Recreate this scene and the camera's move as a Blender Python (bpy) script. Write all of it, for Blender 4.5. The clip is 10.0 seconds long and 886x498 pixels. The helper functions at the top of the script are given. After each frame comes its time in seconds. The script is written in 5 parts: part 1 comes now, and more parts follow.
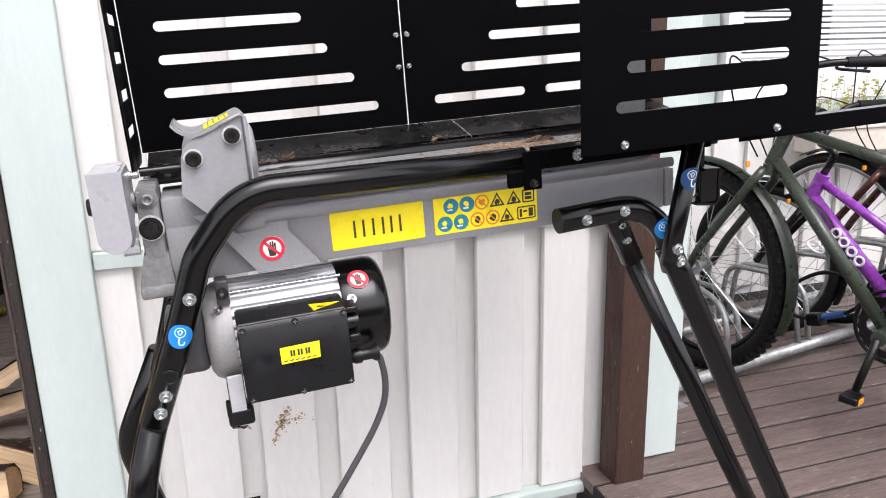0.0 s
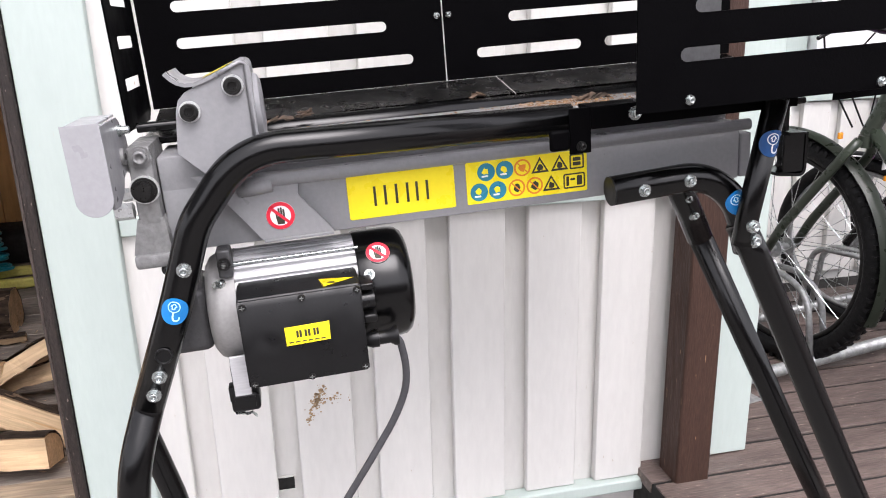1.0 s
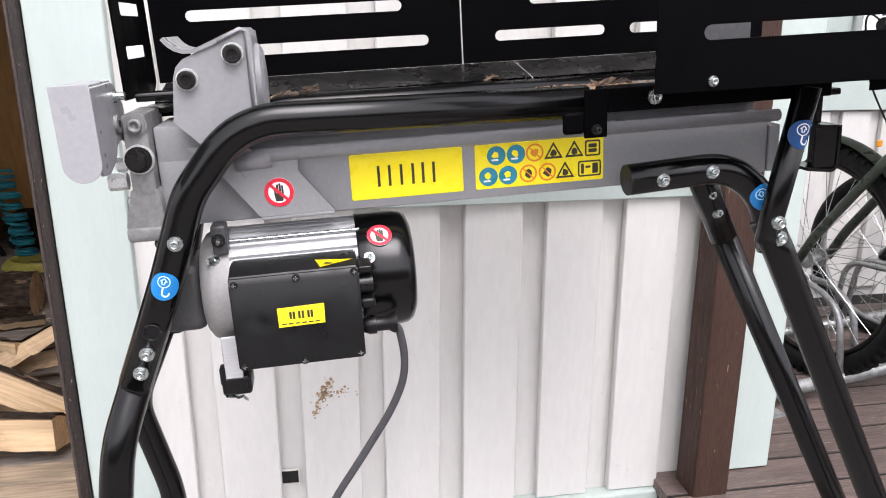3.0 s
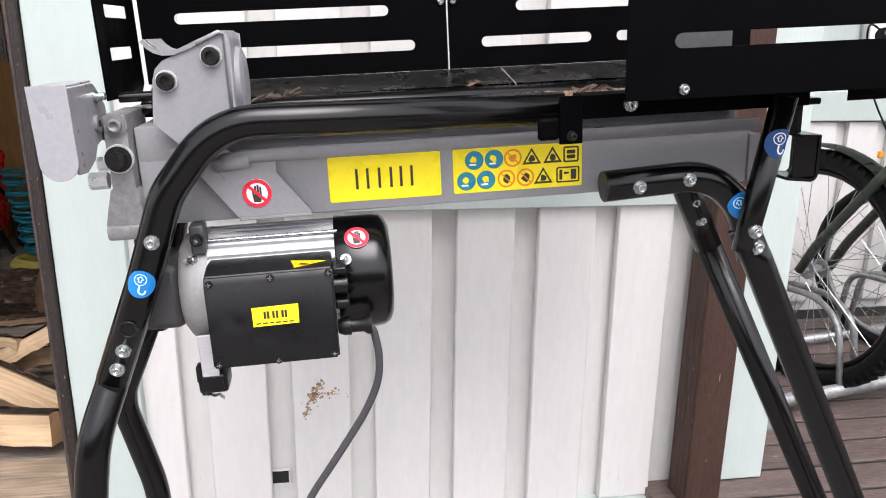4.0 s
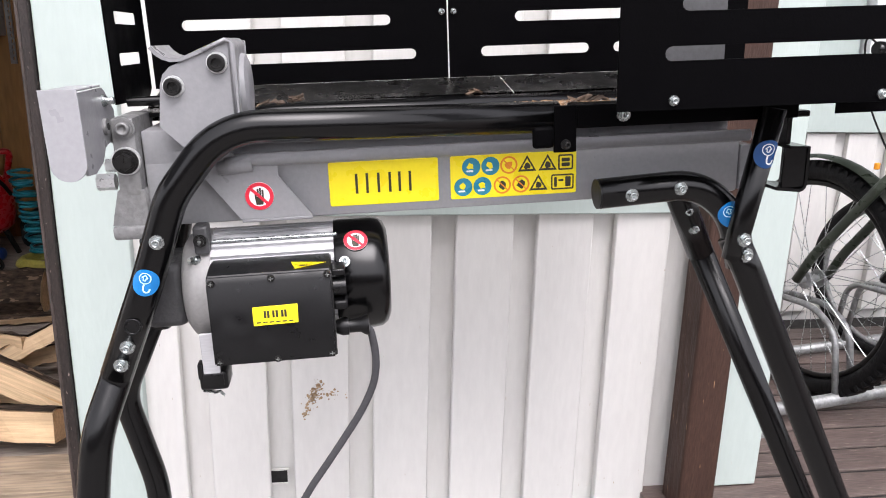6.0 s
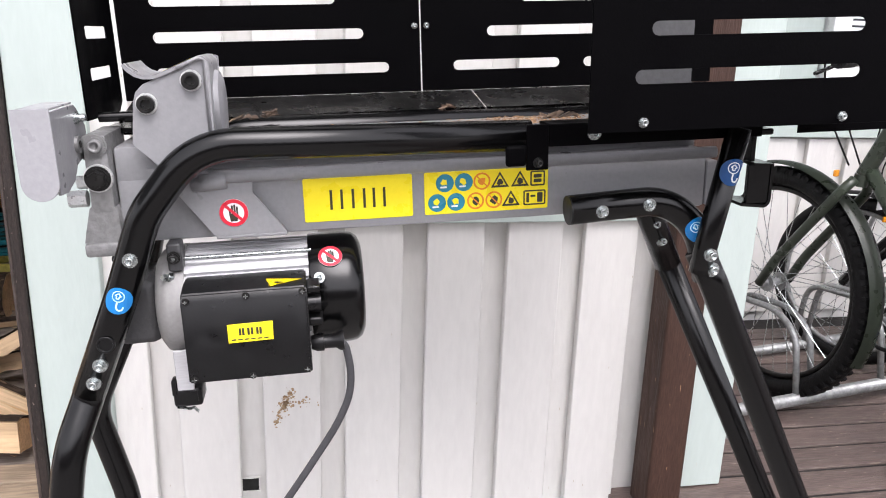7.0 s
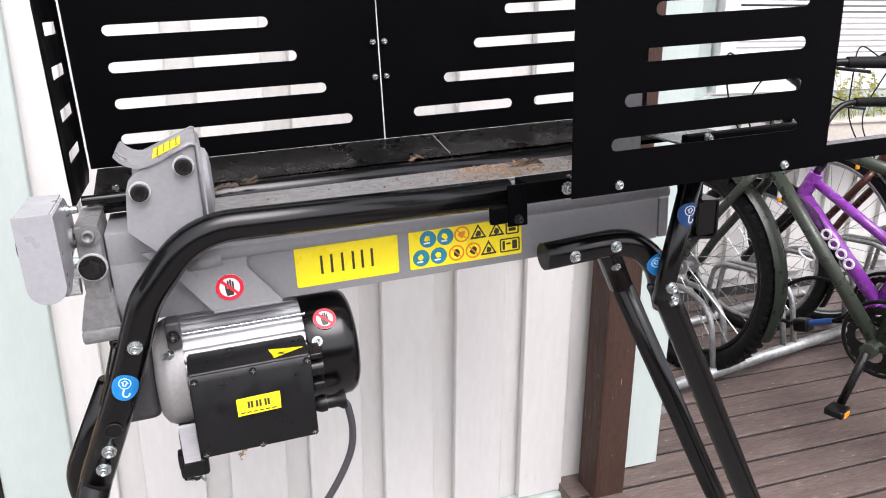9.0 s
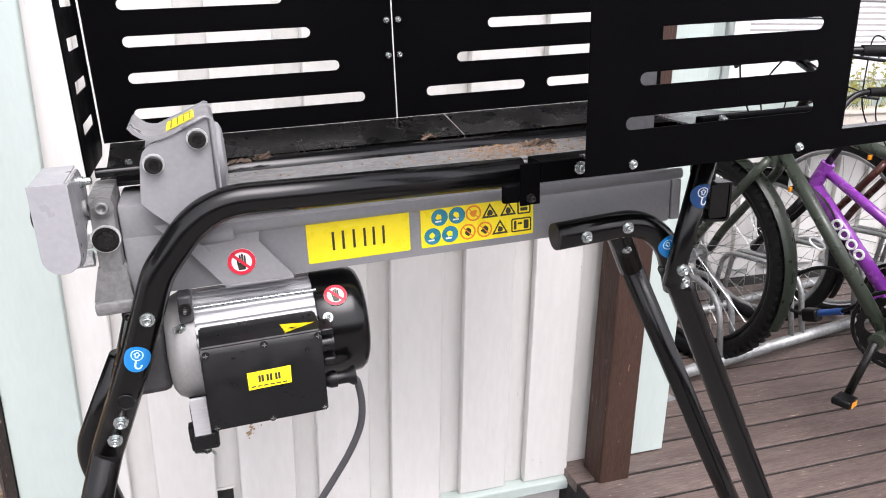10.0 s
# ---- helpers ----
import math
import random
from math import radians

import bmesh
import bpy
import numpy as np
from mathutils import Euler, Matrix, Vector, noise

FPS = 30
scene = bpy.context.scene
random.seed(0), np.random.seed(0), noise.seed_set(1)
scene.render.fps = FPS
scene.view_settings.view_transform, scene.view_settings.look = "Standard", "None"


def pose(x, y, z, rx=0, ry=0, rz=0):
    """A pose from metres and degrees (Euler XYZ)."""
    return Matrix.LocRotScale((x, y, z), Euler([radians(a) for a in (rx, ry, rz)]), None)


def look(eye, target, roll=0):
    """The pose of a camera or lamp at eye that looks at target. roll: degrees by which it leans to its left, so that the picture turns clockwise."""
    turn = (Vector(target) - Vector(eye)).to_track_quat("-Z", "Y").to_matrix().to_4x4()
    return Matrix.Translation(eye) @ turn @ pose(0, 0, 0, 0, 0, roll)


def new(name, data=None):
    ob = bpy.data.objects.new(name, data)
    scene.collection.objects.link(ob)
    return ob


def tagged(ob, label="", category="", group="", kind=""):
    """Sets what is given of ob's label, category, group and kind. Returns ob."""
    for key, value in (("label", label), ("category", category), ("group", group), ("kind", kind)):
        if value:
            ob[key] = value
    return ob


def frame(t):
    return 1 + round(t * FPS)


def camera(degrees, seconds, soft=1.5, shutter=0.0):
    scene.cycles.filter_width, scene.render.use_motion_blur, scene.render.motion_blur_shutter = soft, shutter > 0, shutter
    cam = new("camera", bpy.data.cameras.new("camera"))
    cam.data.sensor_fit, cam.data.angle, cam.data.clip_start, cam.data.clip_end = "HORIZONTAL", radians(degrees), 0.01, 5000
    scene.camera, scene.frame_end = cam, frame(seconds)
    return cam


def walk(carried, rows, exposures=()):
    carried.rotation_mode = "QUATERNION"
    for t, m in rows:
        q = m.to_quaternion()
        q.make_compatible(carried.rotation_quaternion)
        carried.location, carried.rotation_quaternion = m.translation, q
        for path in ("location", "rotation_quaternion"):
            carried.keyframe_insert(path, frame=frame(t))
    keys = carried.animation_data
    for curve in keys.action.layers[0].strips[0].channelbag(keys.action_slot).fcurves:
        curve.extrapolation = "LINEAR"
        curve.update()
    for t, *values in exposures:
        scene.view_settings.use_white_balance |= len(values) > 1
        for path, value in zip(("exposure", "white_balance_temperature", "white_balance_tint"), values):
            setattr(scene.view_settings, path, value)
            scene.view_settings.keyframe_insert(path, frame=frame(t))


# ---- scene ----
cam = camera(60.6, 10.0, soft=1.0)
METRES, EYE, TILT, LEAN, TURN = 0.54, 1.09, 0.94, 0.0, -17.6
EXPOSURE = 1.57
ROWS = [
    (0.0, 0.0, 0.0, 0.0, -0.34, -15.93, 1.2),
    (0.5, 0.0794, 0.1294, -0.0408, 3.32, -17.13, 1.46),
    (1.0, 0.0925, 0.2351, -0.0776, 5.25, -17.68, 1.51),
    (1.5, 0.0919, 0.2755, -0.1386, 5.92, -17.67, 1.24),
    (2.0, 0.089, 0.2887, -0.1485, 6.37, -17.53, 0.79),
    (2.5, 0.1035, 0.2981, -0.1469, 7.15, -17.36, 0.44),
    (4.0, 0.224, 0.3019, -0.1463, 9.28, -16.79, -0.48),
    (4.5, 0.2424, 0.3002, -0.1502, 9.63, -16.62, -0.75),
    (5.0, 0.2394, 0.2805, -0.1554, 9.88, -16.48, -0.9),
    (5.5, 0.2457, 0.267, -0.1448, 10.02, -16.36, -0.96),
    (7.0, 0.233, 0.252, -0.0901, 7.41, -16.57, -1.74),
    (7.5, 0.1816, 0.2335, 0.0076, 5.23, -17.04, -1.64),
    (8.0, 0.1167, 0.2137, 0.1018, 2.78, -17.57, -1.17),
    (8.5, 0.0506, 0.2089, 0.137, 0.5, -18.05, -0.61),
    (9.0, 0.0215, 0.2084, 0.1232, -1.16, -18.58, -0.33),
    (9.5, 0.0198, 0.2187, 0.108, -1.74, -18.95, -0.45),
    (10.0, 0.0097, 0.2004, 0.097, -0.44, -19.38, -0.92),
]
walk(cam, [(t, pose(0, 0, EYE, TILT, LEAN, TURN) @ pose(METRES * x, METRES * y, METRES * z, 90 + pitch, roll, yaw)) for t, x, y, z, yaw, pitch, roll in ROWS], exposures=((0.0, EXPOSURE, 6400, 17), (10.0, EXPOSURE, 6400, 17)))

# ---- light ----
world = bpy.data.worlds.new("world")
scene.world = world
world.use_nodes = True
wn = world.node_tree
sky = wn.nodes.new("ShaderNodeTexSky")
sky.sky_type = "NISHITA"
sky.sun_disc = False
sky.sun_elevation = radians(60)
sky.sun_rotation = radians(173)
sky.air_density, sky.dust_density, sky.ozone_density = 1.0, 3.0, 1.0
soft_sky = wn.nodes.new("ShaderNodeHueSaturation")
soft_sky.inputs["Saturation"].default_value = 0.12
wn.links.new(sky.outputs[0], soft_sky.inputs["Color"])
wn.links.new(soft_sky.outputs[0], wn.nodes["Background"].inputs["Color"])
wn.nodes["Background"].inputs["Strength"].default_value = 0.15
sun = new("sun", bpy.data.lights.new("sun", "SUN"))
sun.data.energy, sun.data.angle, sun.data.color = 0.8, radians(40), (1.0, 0.97, 0.93)
sun.matrix_world = look((0.35, -3.0, 5.2), (0, 0, 0))

# ---- materials ----


def material(name, color, rough=0.5, metal=0.0, large=(3.0, 0.12), fine=(60.0, 0.10), bump=0.05,
             stretch=(1, 1, 1), specks=None, piece=0.0, coat=0.0, rough_var=0.12, second=None, gloss=0.5):
    """A surface with large stains, fine grain, relief, gloss variation; specks: (scale, amount, colour)."""
    m = bpy.data.materials.new(name)
    m.use_nodes = True
    nt = m.node_tree
    nodes, links = nt.nodes, nt.links
    b = nodes["Principled BSDF"]
    co = nodes.new("ShaderNodeTexCoord")
    mp = nodes.new("ShaderNodeMapping")
    mp.inputs["Scale"].default_value = stretch
    links.new(co.outputs["Object"], mp.inputs["Vector"])
    info = nodes.new("ShaderNodeObjectInfo")
    shift = nodes.new("ShaderNodeVectorMath")
    shift.operation = "MULTIPLY_ADD"
    comb = nodes.new("ShaderNodeCombineXYZ")
    for i in range(3):
        links.new(info.outputs["Random"], comb.inputs[i])
    links.new(comb.outputs[0], shift.inputs[0])
    shift.inputs[1].default_value = (37.0, 21.0, 53.0) if piece else (0, 0, 0)
    links.new(mp.outputs[0], shift.inputs[2])

    def noise_of(scale, detail=4.0):
        n = nodes.new("ShaderNodeTexNoise")
        n.inputs["Scale"].default_value = scale
        n.inputs["Detail"].default_value = detail
        links.new(shift.outputs[0], n.inputs["Vector"])
        return n.outputs["Fac"]

    def mixed(fac, a, c, mode="MIX"):
        x = nodes.new("ShaderNodeMix")
        x.data_type, x.blend_type = "RGBA", mode
        for sock, v in ((x.inputs[0], fac), (x.inputs[6], a), (x.inputs[7], c)):
            if isinstance(v, (int, float)):
                sock.default_value = v
            elif isinstance(v, tuple):
                sock.default_value = (*v[:3], 1)
            else:
                links.new(v, sock)
        return x.outputs[2]

    def ramp(src, lo, hi):
        r = nodes.new("ShaderNodeMapRange")
        r.inputs[1].default_value, r.inputs[2].default_value = lo, hi
        links.new(src, r.inputs[0])
        return r.outputs[0]

    def scaled(c, k):
        return tuple(min(1.0, v * k) for v in c)

    n1, n2 = noise_of(large[0]), noise_of(fine[0], 6.0)
    other = second or scaled(color, 1 - 2.5 * large[1])
    col = mixed(ramp(n1, 0.38, 0.72), scaled(color, 1 + large[1] * 0.4), other if second else scaled(color, 1 - large[1]))
    grain = mixed(ramp(n2, 0.3, 0.7), scaled((1, 1, 1), 1 - fine[1] * 2), (1.0, 1.0, 1.0))
    col = mixed(1.0, col, grain, "MULTIPLY")
    if piece:
        pr = nodes.new("ShaderNodeMapRange")
        pr.inputs[3].default_value, pr.inputs[4].default_value = 1 - piece, 1.0
        links.new(info.outputs["Random"], pr.inputs[0])
        cc = nodes.new("ShaderNodeCombineColor")
        for i in range(3):
            links.new(pr.outputs[0], cc.inputs[i])
        col = mixed(1.0, col, cc.outputs[0], "MULTIPLY")
    if specks:
        n3 = noise_of(specks[0], 2.0)
        col = mixed(ramp(n3, specks[1], specks[1] + 0.03), col, specks[2])
    links.new(col, b.inputs["Base Color"])
    rr = nodes.new("ShaderNodeMapRange")
    rr.inputs[1].default_value, rr.inputs[2].default_value = 0.3, 0.7
    rr.inputs[3].default_value, rr.inputs[4].default_value = max(0.03, rough - rough_var), min(1.0, rough + rough_var)
    links.new(noise_of(large[0] * 4), rr.inputs[0])
    links.new(rr.outputs[0], b.inputs["Roughness"])
    b.inputs["Metallic"].default_value = metal
    b.inputs["Specular IOR Level"].default_value = gloss
    b.inputs["Coat Weight"].default_value = coat
    if bump:
        bp = nodes.new("ShaderNodeBump")
        bp.inputs["Strength"].default_value = min(1.0, bump * 4)
        bp.inputs["Distance"].default_value = 0.002
        links.new(n2, bp.inputs["Height"])
        links.new(bp.outputs[0], b.inputs["Normal"])
    return m


M_WHITE = material("white_wall_paint", (0.69, 0.68, 0.655), 0.6, large=(2.0, 0.05), fine=(30, 0.03), bump=0.07, stretch=(3, 3, 0.7), specks=(55, 0.752, (0.46, 0.40, 0.32)), piece=0.04, gloss=0.25, rough_var=0.05)
M_GREEN = material("pale_green_paint", (0.465, 0.535, 0.505), 0.6, gloss=0.25, rough_var=0.05, large=(2.0, 0.05), fine=(35, 0.02), bump=0.05, stretch=(4, 4, 0.8), specks=(40, 0.75, (0.45, 0.48, 0.44)), piece=0.04)
M_BROWN = material("brown_wood_stain", (0.066, 0.036, 0.027), 0.55, gloss=0.25, large=(3, 0.25), fine=(50, 0.18), bump=0.2, stretch=(6, 6, 0.8), specks=(26, 0.695, (0.34, 0.22, 0.13)))
M_DARKTRIM = material("dark_brown_trim", (0.030, 0.021, 0.018), 0.5, large=(7, 0.4), fine=(90, 0.3), bump=0.6, stretch=(3, 3, 1), specks=(75, 0.70, (0.22, 0.17, 0.15)))
M_JAMB = material("worn_brown_jamb", (0.075, 0.055, 0.048), 0.6, large=(8, 0.3), fine=(70, 0.25), bump=0.4, stretch=(3, 3, 0.7))
M_SILL = material("bleached_sill_wood", (0.40, 0.31, 0.22), 0.75, large=(4, 0.35), fine=(22, 0.25), bump=0.3, stretch=(0.5, 5, 5), specks=(14, 0.68, (0.20, 0.15, 0.11)), piece=0.25)
M_DECK = material("worn_brown_deck", (0.165, 0.122, 0.108), 0.5, large=(3, 0.32), fine=(60, 0.26), bump=0.25, stretch=(0.5, 4, 4), specks=(60, 0.71, (0.38, 0.31, 0.25)), piece=0.28)
M_GREYWOOD = material("weathered_grey_wood", (0.36, 0.31, 0.27), 0.8, large=(3, 0.3), fine=(30, 0.25), bump=0.3, stretch=(0.6, 5, 5), piece=0.25)
M_PLY = material("orange_plywood", (0.46, 0.235, 0.08), 0.6, large=(2, 0.25), fine=(12, 0.15), bump=0.1, stretch=(4, 4, 0.7), specks=(9, 0.72, (0.16, 0.07, 0.03)), piece=0.15)
M_SPLIT = material("split_firewood", (0.74, 0.53, 0.32), 0.75, large=(4, 0.25), fine=(22, 0.16), bump=0.4, stretch=(0.35, 6, 6), specks=(5, 0.70, (0.50, 0.30, 0.14)), piece=0.25)
M_BARK = material("tree_bark", (0.15, 0.098, 0.066), 0.9, large=(9, 0.5), fine=(45, 0.4), bump=1.0, stretch=(0.8, 2, 2), specks=(24, 0.64, (0.26, 0.18, 0.12)), piece=0.3)
M_GROUND = material("grey_ground", (0.29, 0.275, 0.26), 0.9, large=(2, 0.3), fine=(90, 0.3), bump=0.5)
M_GREY = material("grey_machine_paint", (0.245, 0.245, 0.255), 0.38, large=(7, 0.06), fine=(170, 0.05), bump=0.035)
M_LIGHTGREY = material("light_grey_machine_paint", (0.31, 0.31, 0.325), 0.36, large=(7, 0.05), fine=(170, 0.05), bump=0.03)
# machine grey darkened to hold the shade on the wedge behind the guards
M_GREY_SHADED = material("shaded_grey_wedge_paint", (0.125, 0.125, 0.13), 0.4, large=(9, 0.12), fine=(150, 0.1), bump=0.05)
M_CAST = material("cast_grey_iron", (0.25, 0.25, 0.25), 0.45, 0.3, large=(18, 0.16), fine=(150, 0.14), bump=0.16)
M_BLACK = material("black_gloss_paint", (0.0018, 0.0018, 0.002), 0.21, gloss=0.36, large=(8, 0.2), fine=(260, 0.1), bump=0.0, rough_var=0.015, specks=(520, 0.79, (0.22, 0.21, 0.19)))
M_SHEET = material("black_powder_sheet", (0.0019, 0.0018, 0.0022), 0.5, gloss=0.025, large=(5, 0.2), fine=(400, 0.15), bump=0.03)
M_TRAY = material("dusty_black_sheet", (0.007, 0.007, 0.0075), 0.30, large=(6, 0.3), fine=(300, 0.2), bump=0.02, specks=(520, 0.685, (0.55, 0.51, 0.45)))
# grey base, far lighter than the other sheets
M_TOP = material("grey_table_sheet", (0.10, 0.10, 0.105), 0.3, gloss=0.6, large=(6, 0.2), fine=(200, 0.1), bump=0.0, specks=(200, 0.70, (0.3, 0.28, 0.25)))
M_PLASTIC = material("black_plastic", (0.005, 0.005, 0.0055), 0.36, gloss=0.32, large=(12, 0.2), fine=(300, 0.15), bump=0.012, specks=(70, 0.77, (0.09, 0.09, 0.09)))
M_ALU = material("ribbed_aluminium", (0.50, 0.50, 0.515), 0.5, 0.15, large=(9, 0.06), fine=(160, 0.08), bump=0.04, stretch=(0.3, 3, 3))
M_DIECAST = material("diecast_aluminium", (0.34, 0.335, 0.33), 0.5, 0.3, large=(15, 0.06), fine=(200, 0.06), bump=0.03)
M_DKCAST = material("dark_cast_iron", (0.065, 0.065, 0.068), 0.45, 0.2, large=(15, 0.12), fine=(200, 0.1), bump=0.1)
M_ZINC = material("zinc_plated_steel", (0.50, 0.535, 0.53), 0.27, 0.95, large=(60, 0.08), fine=(500, 0.08), bump=0.0)
M_WASHER = material("bright_zinc_washer", (0.66, 0.67, 0.67), 0.35, 0.5, large=(60, 0.1), fine=(400, 0.1), bump=0.0)
M_STEELDK = material("dark_oxide_steel", (0.018, 0.0175, 0.017), 0.35, 0.5, large=(60, 0.2), fine=(400, 0.15), bump=0.06)
M_YELLOW = material("yellow_sticker", (0.93, 0.76, 0.012), 0.32, large=(10, 0.03), fine=(200, 0.02), bump=0.0)
M_INK = material("black_ink", (0.035, 0.032, 0.02), 0.4, large=(10, 0.05), fine=(200, 0.05), bump=0.0)
M_BLUE = material("blue_sticker", (0.006, 0.175, 0.48), 0.3, large=(10, 0.05), fine=(200, 0.03), bump=0.0)
M_DEEPBLUE = material("deep_blue_sticker", (0.006, 0.062, 0.21), 0.3, large=(10, 0.05), fine=(200, 0.03), bump=0.0)
M_PALEBLUE = material("pale_blue_print", (0.50, 0.78, 0.90), 0.35, large=(10, 0.03), fine=(200, 0.02), bump=0.0)
M_TEAL = material("teal_print", (0.02, 0.22, 0.33), 0.35, large=(10, 0.05), fine=(200, 0.03), bump=0.0)
M_ORANGE = material("orange_print", (0.80, 0.25, 0.02), 0.35, large=(10, 0.05), fine=(200, 0.03), bump=0.0)
M_RED = material("red_print", (0.66, 0.02, 0.045), 0.35, large=(10, 0.05), fine=(200, 0.03), bump=0.0)
M_PAPER = material("white_print", (0.82, 0.83, 0.84), 0.35, large=(10, 0.03), fine=(200, 0.02), bump=0.0)
M_RUST = material("rust_dust", (0.36, 0.22, 0.12), 0.9, large=(120, 0.4), fine=(300, 0.3), bump=0.3, second=(0.13, 0.065, 0.03))
M_DIRT = material("dried_dirt", (0.50, 0.36, 0.22), 0.9, large=(200, 0.4), fine=(400, 0.2), bump=0.1, second=(0.22, 0.13, 0.07))
M_RUBBER = material("black_rubber", (0.0055, 0.0055, 0.006), 0.6, gloss=0.2, large=(20, 0.2), fine=(200, 0.2), bump=0.2)
M_CABLE = material("dark_grey_cable", (0.05, 0.05, 0.055), 0.5, large=(20, 0.15), fine=(200, 0.1), bump=0.03)
M_GALV = material("galvanised_steel", (0.36, 0.37, 0.37), 0.45, 0.55, large=(14, 0.25), fine=(90, 0.18), bump=0.06)
M_BIKEGREEN = material("dark_green_bike_paint", (0.034, 0.044, 0.031), 0.33, large=(9, 0.15), fine=(200, 0.08), bump=0.02, specks=(90, 0.77, (0.25, 0.25, 0.22)))
M_PURPLE = material("purple_bike_paint", (0.235, 0.040, 0.34), 0.25, large=(9, 0.06), fine=(200, 0.05), bump=0.0, coat=0.4)
M_MAROON = material("maroon_bike_paint", (0.06, 0.018, 0.012), 0.3, large=(9, 0.1), fine=(200, 0.06), bump=0.0)
M_GLASS = material("window_glass", (0.03, 0.034, 0.04), 0.06, large=(2, 0.1), fine=(30, 0.02), bump=0.0, rough_var=0.02)
M_BLIND = material("white_blind", (0.78, 0.80, 0.82), 0.5, large=(5, 0.05), fine=(80, 0.03), bump=0.0)
M_TEALHOSE = material("turquoise_hose", (0.01, 0.21, 0.27), 0.35, large=(20, 0.1), fine=(100, 0.05), bump=0.0)
M_YELLOWHOSE = material("yellow_hose", (0.50, 0.45, 0.10), 0.5, large=(20, 0.15), fine=(100, 0.1), bump=0.0)
M_REDPAINT = material("red_tank_paint", (0.45, 0.012, 0.02), 0.3, large=(10, 0.1), fine=(100, 0.05), bump=0.0)
M_LEAF = material("planter_leaf", (0.20, 0.24, 0.05), 0.6, large=(30, 0.4), fine=(100, 0.2), bump=0.0, second=(0.42, 0.33, 0.05))
M_BEIGE = material("beige_planter", (0.62, 0.57, 0.50), 0.6, large=(6, 0.1), fine=(60, 0.08), bump=0.05)
M_AMBER = material("amber_reflector", (0.85, 0.33, 0.02), 0.2, large=(30, 0.1), fine=(100, 0.05), bump=0.0)
M_BRASS = material("grimy_brass", (0.42, 0.27, 0.13), 0.4, 0.7, large=(40, 0.4), fine=(150, 0.3), bump=0.1)
M_NAVY = material("dark_blue_plastic", (0.02, 0.075, 0.27), 0.4, large=(20, 0.1), fine=(100, 0.05), bump=0.0)
# near-black colour for shaded gaps and holes, also the seam and black bundle
M_DARK = material("dark_void", (0.012, 0.011, 0.010), 0.9, large=(10, 0.2), fine=(90, 0.2), bump=0.1)

# ---- mesh helpers ----


def part(name, bm, mat, parent=None, label="", m=None):
    """Links a bmesh or mesh as one object under a thing or part."""
    if isinstance(bm, bmesh.types.BMesh):
        me = bpy.data.meshes.new(name)
        bm.normal_update()
        bm.to_mesh(me)
        bm.free()
    else:
        me = bm
    me.materials.clear()
    me.materials.append(mat)
    ob = new(name, me)
    if parent is not None:
        ob.parent = parent
    if m is not None:
        ob.matrix_basis = m
    if label:
        tagged(ob, label)
    return ob


def smooth(bm, angle=35):
    for f in bm.faces:
        f.smooth = True
    for e in bm.edges:
        if len(e.link_faces) == 2 and e.calc_face_angle(0) > radians(angle):
            e.smooth = False
    return bm


def box(lo, hi, bevel=0.0, seg=2, bm=None):
    own = bm is None
    bm = bm or bmesh.new()
    c = [(a + b) / 2 for a, b in zip(lo, hi)]
    s = [abs(b - a) for a, b in zip(lo, hi)]
    r = bmesh.ops.create_cube(bm, size=1.0, matrix=Matrix.LocRotScale(c, None, s))
    if bevel:
        es = list({e for v in r["verts"] for e in v.link_edges})
        bmesh.ops.bevel(bm, geom=es, offset=bevel, segments=seg, profile=0.5, affect="EDGES")
    if own and bevel:
        smooth(bm, 50)
        bm.normal_update()
        for f in bm.faces:
            f.smooth = max(abs(v) for v in f.normal) < 0.999
    return bm


def rod(a, b, r, r2=None, seg=16, bm=None, caps=True):
    """A round bar from a to b."""
    bm = bm or bmesh.new()
    a, b = Vector(a), Vector(b)
    d = b - a
    m = Matrix.Translation((a + b) / 2) @ d.to_track_quat("Z", "Y").to_matrix().to_4x4()
    bmesh.ops.create_cone(bm, cap_ends=caps, segments=seg, radius1=r, radius2=r if r2 is None else r2, depth=d.length, matrix=m)
    return smooth(bm, 40)


def rounded_path(pts, radius, seg=8):
    """Points of a polyline with its corners rounded off."""
    pts = [Vector(p) for p in pts]
    out = [pts[0]]
    for i in range(1, len(pts) - 1):
        p, q, s = pts[i - 1], pts[i], pts[i + 1]
        a, b = (p - q), (s - q)
        k = min(radius, a.length * 0.49, b.length * 0.49)
        a, b = q + a.normalized() * k, q + b.normalized() * k
        for j in range(seg + 1):
            t = j / seg
            out.append(a * (1 - t) ** 2 + q * 2 * t * (1 - t) + b * t * t)
    out.append(pts[-1])
    return out


def tube(pts, r, seg=14, bm=None, radii=None, caps=True):
    """A round tube swept along points."""
    bm = bm or bmesh.new()
    pts = [Vector(p) for p in pts]
    rings, side = [], None
    for i, p in enumerate(pts):
        d = (pts[min(i + 1, len(pts) - 1)] - pts[max(i - 1, 0)]).normalized()
        if side is None:
            side = d.orthogonal().normalized()
        side = (side - d * side.dot(d)).normalized()
        up = d.cross(side)
        k = radii[i] if radii else r
        rings.append([bm.verts.new(p + (side * math.cos(2 * math.pi * j / seg) + up * math.sin(2 * math.pi * j / seg)) * k) for j in range(seg)])
    for a, b in zip(rings, rings[1:]):
        for j in range(seg):
            bm.faces.new((a[j], a[(j + 1) % seg], b[(j + 1) % seg], b[j]))
    if caps:
        bm.faces.new(rings[0][::-1])
        bm.faces.new(rings[-1])
    return smooth(bm, 50)


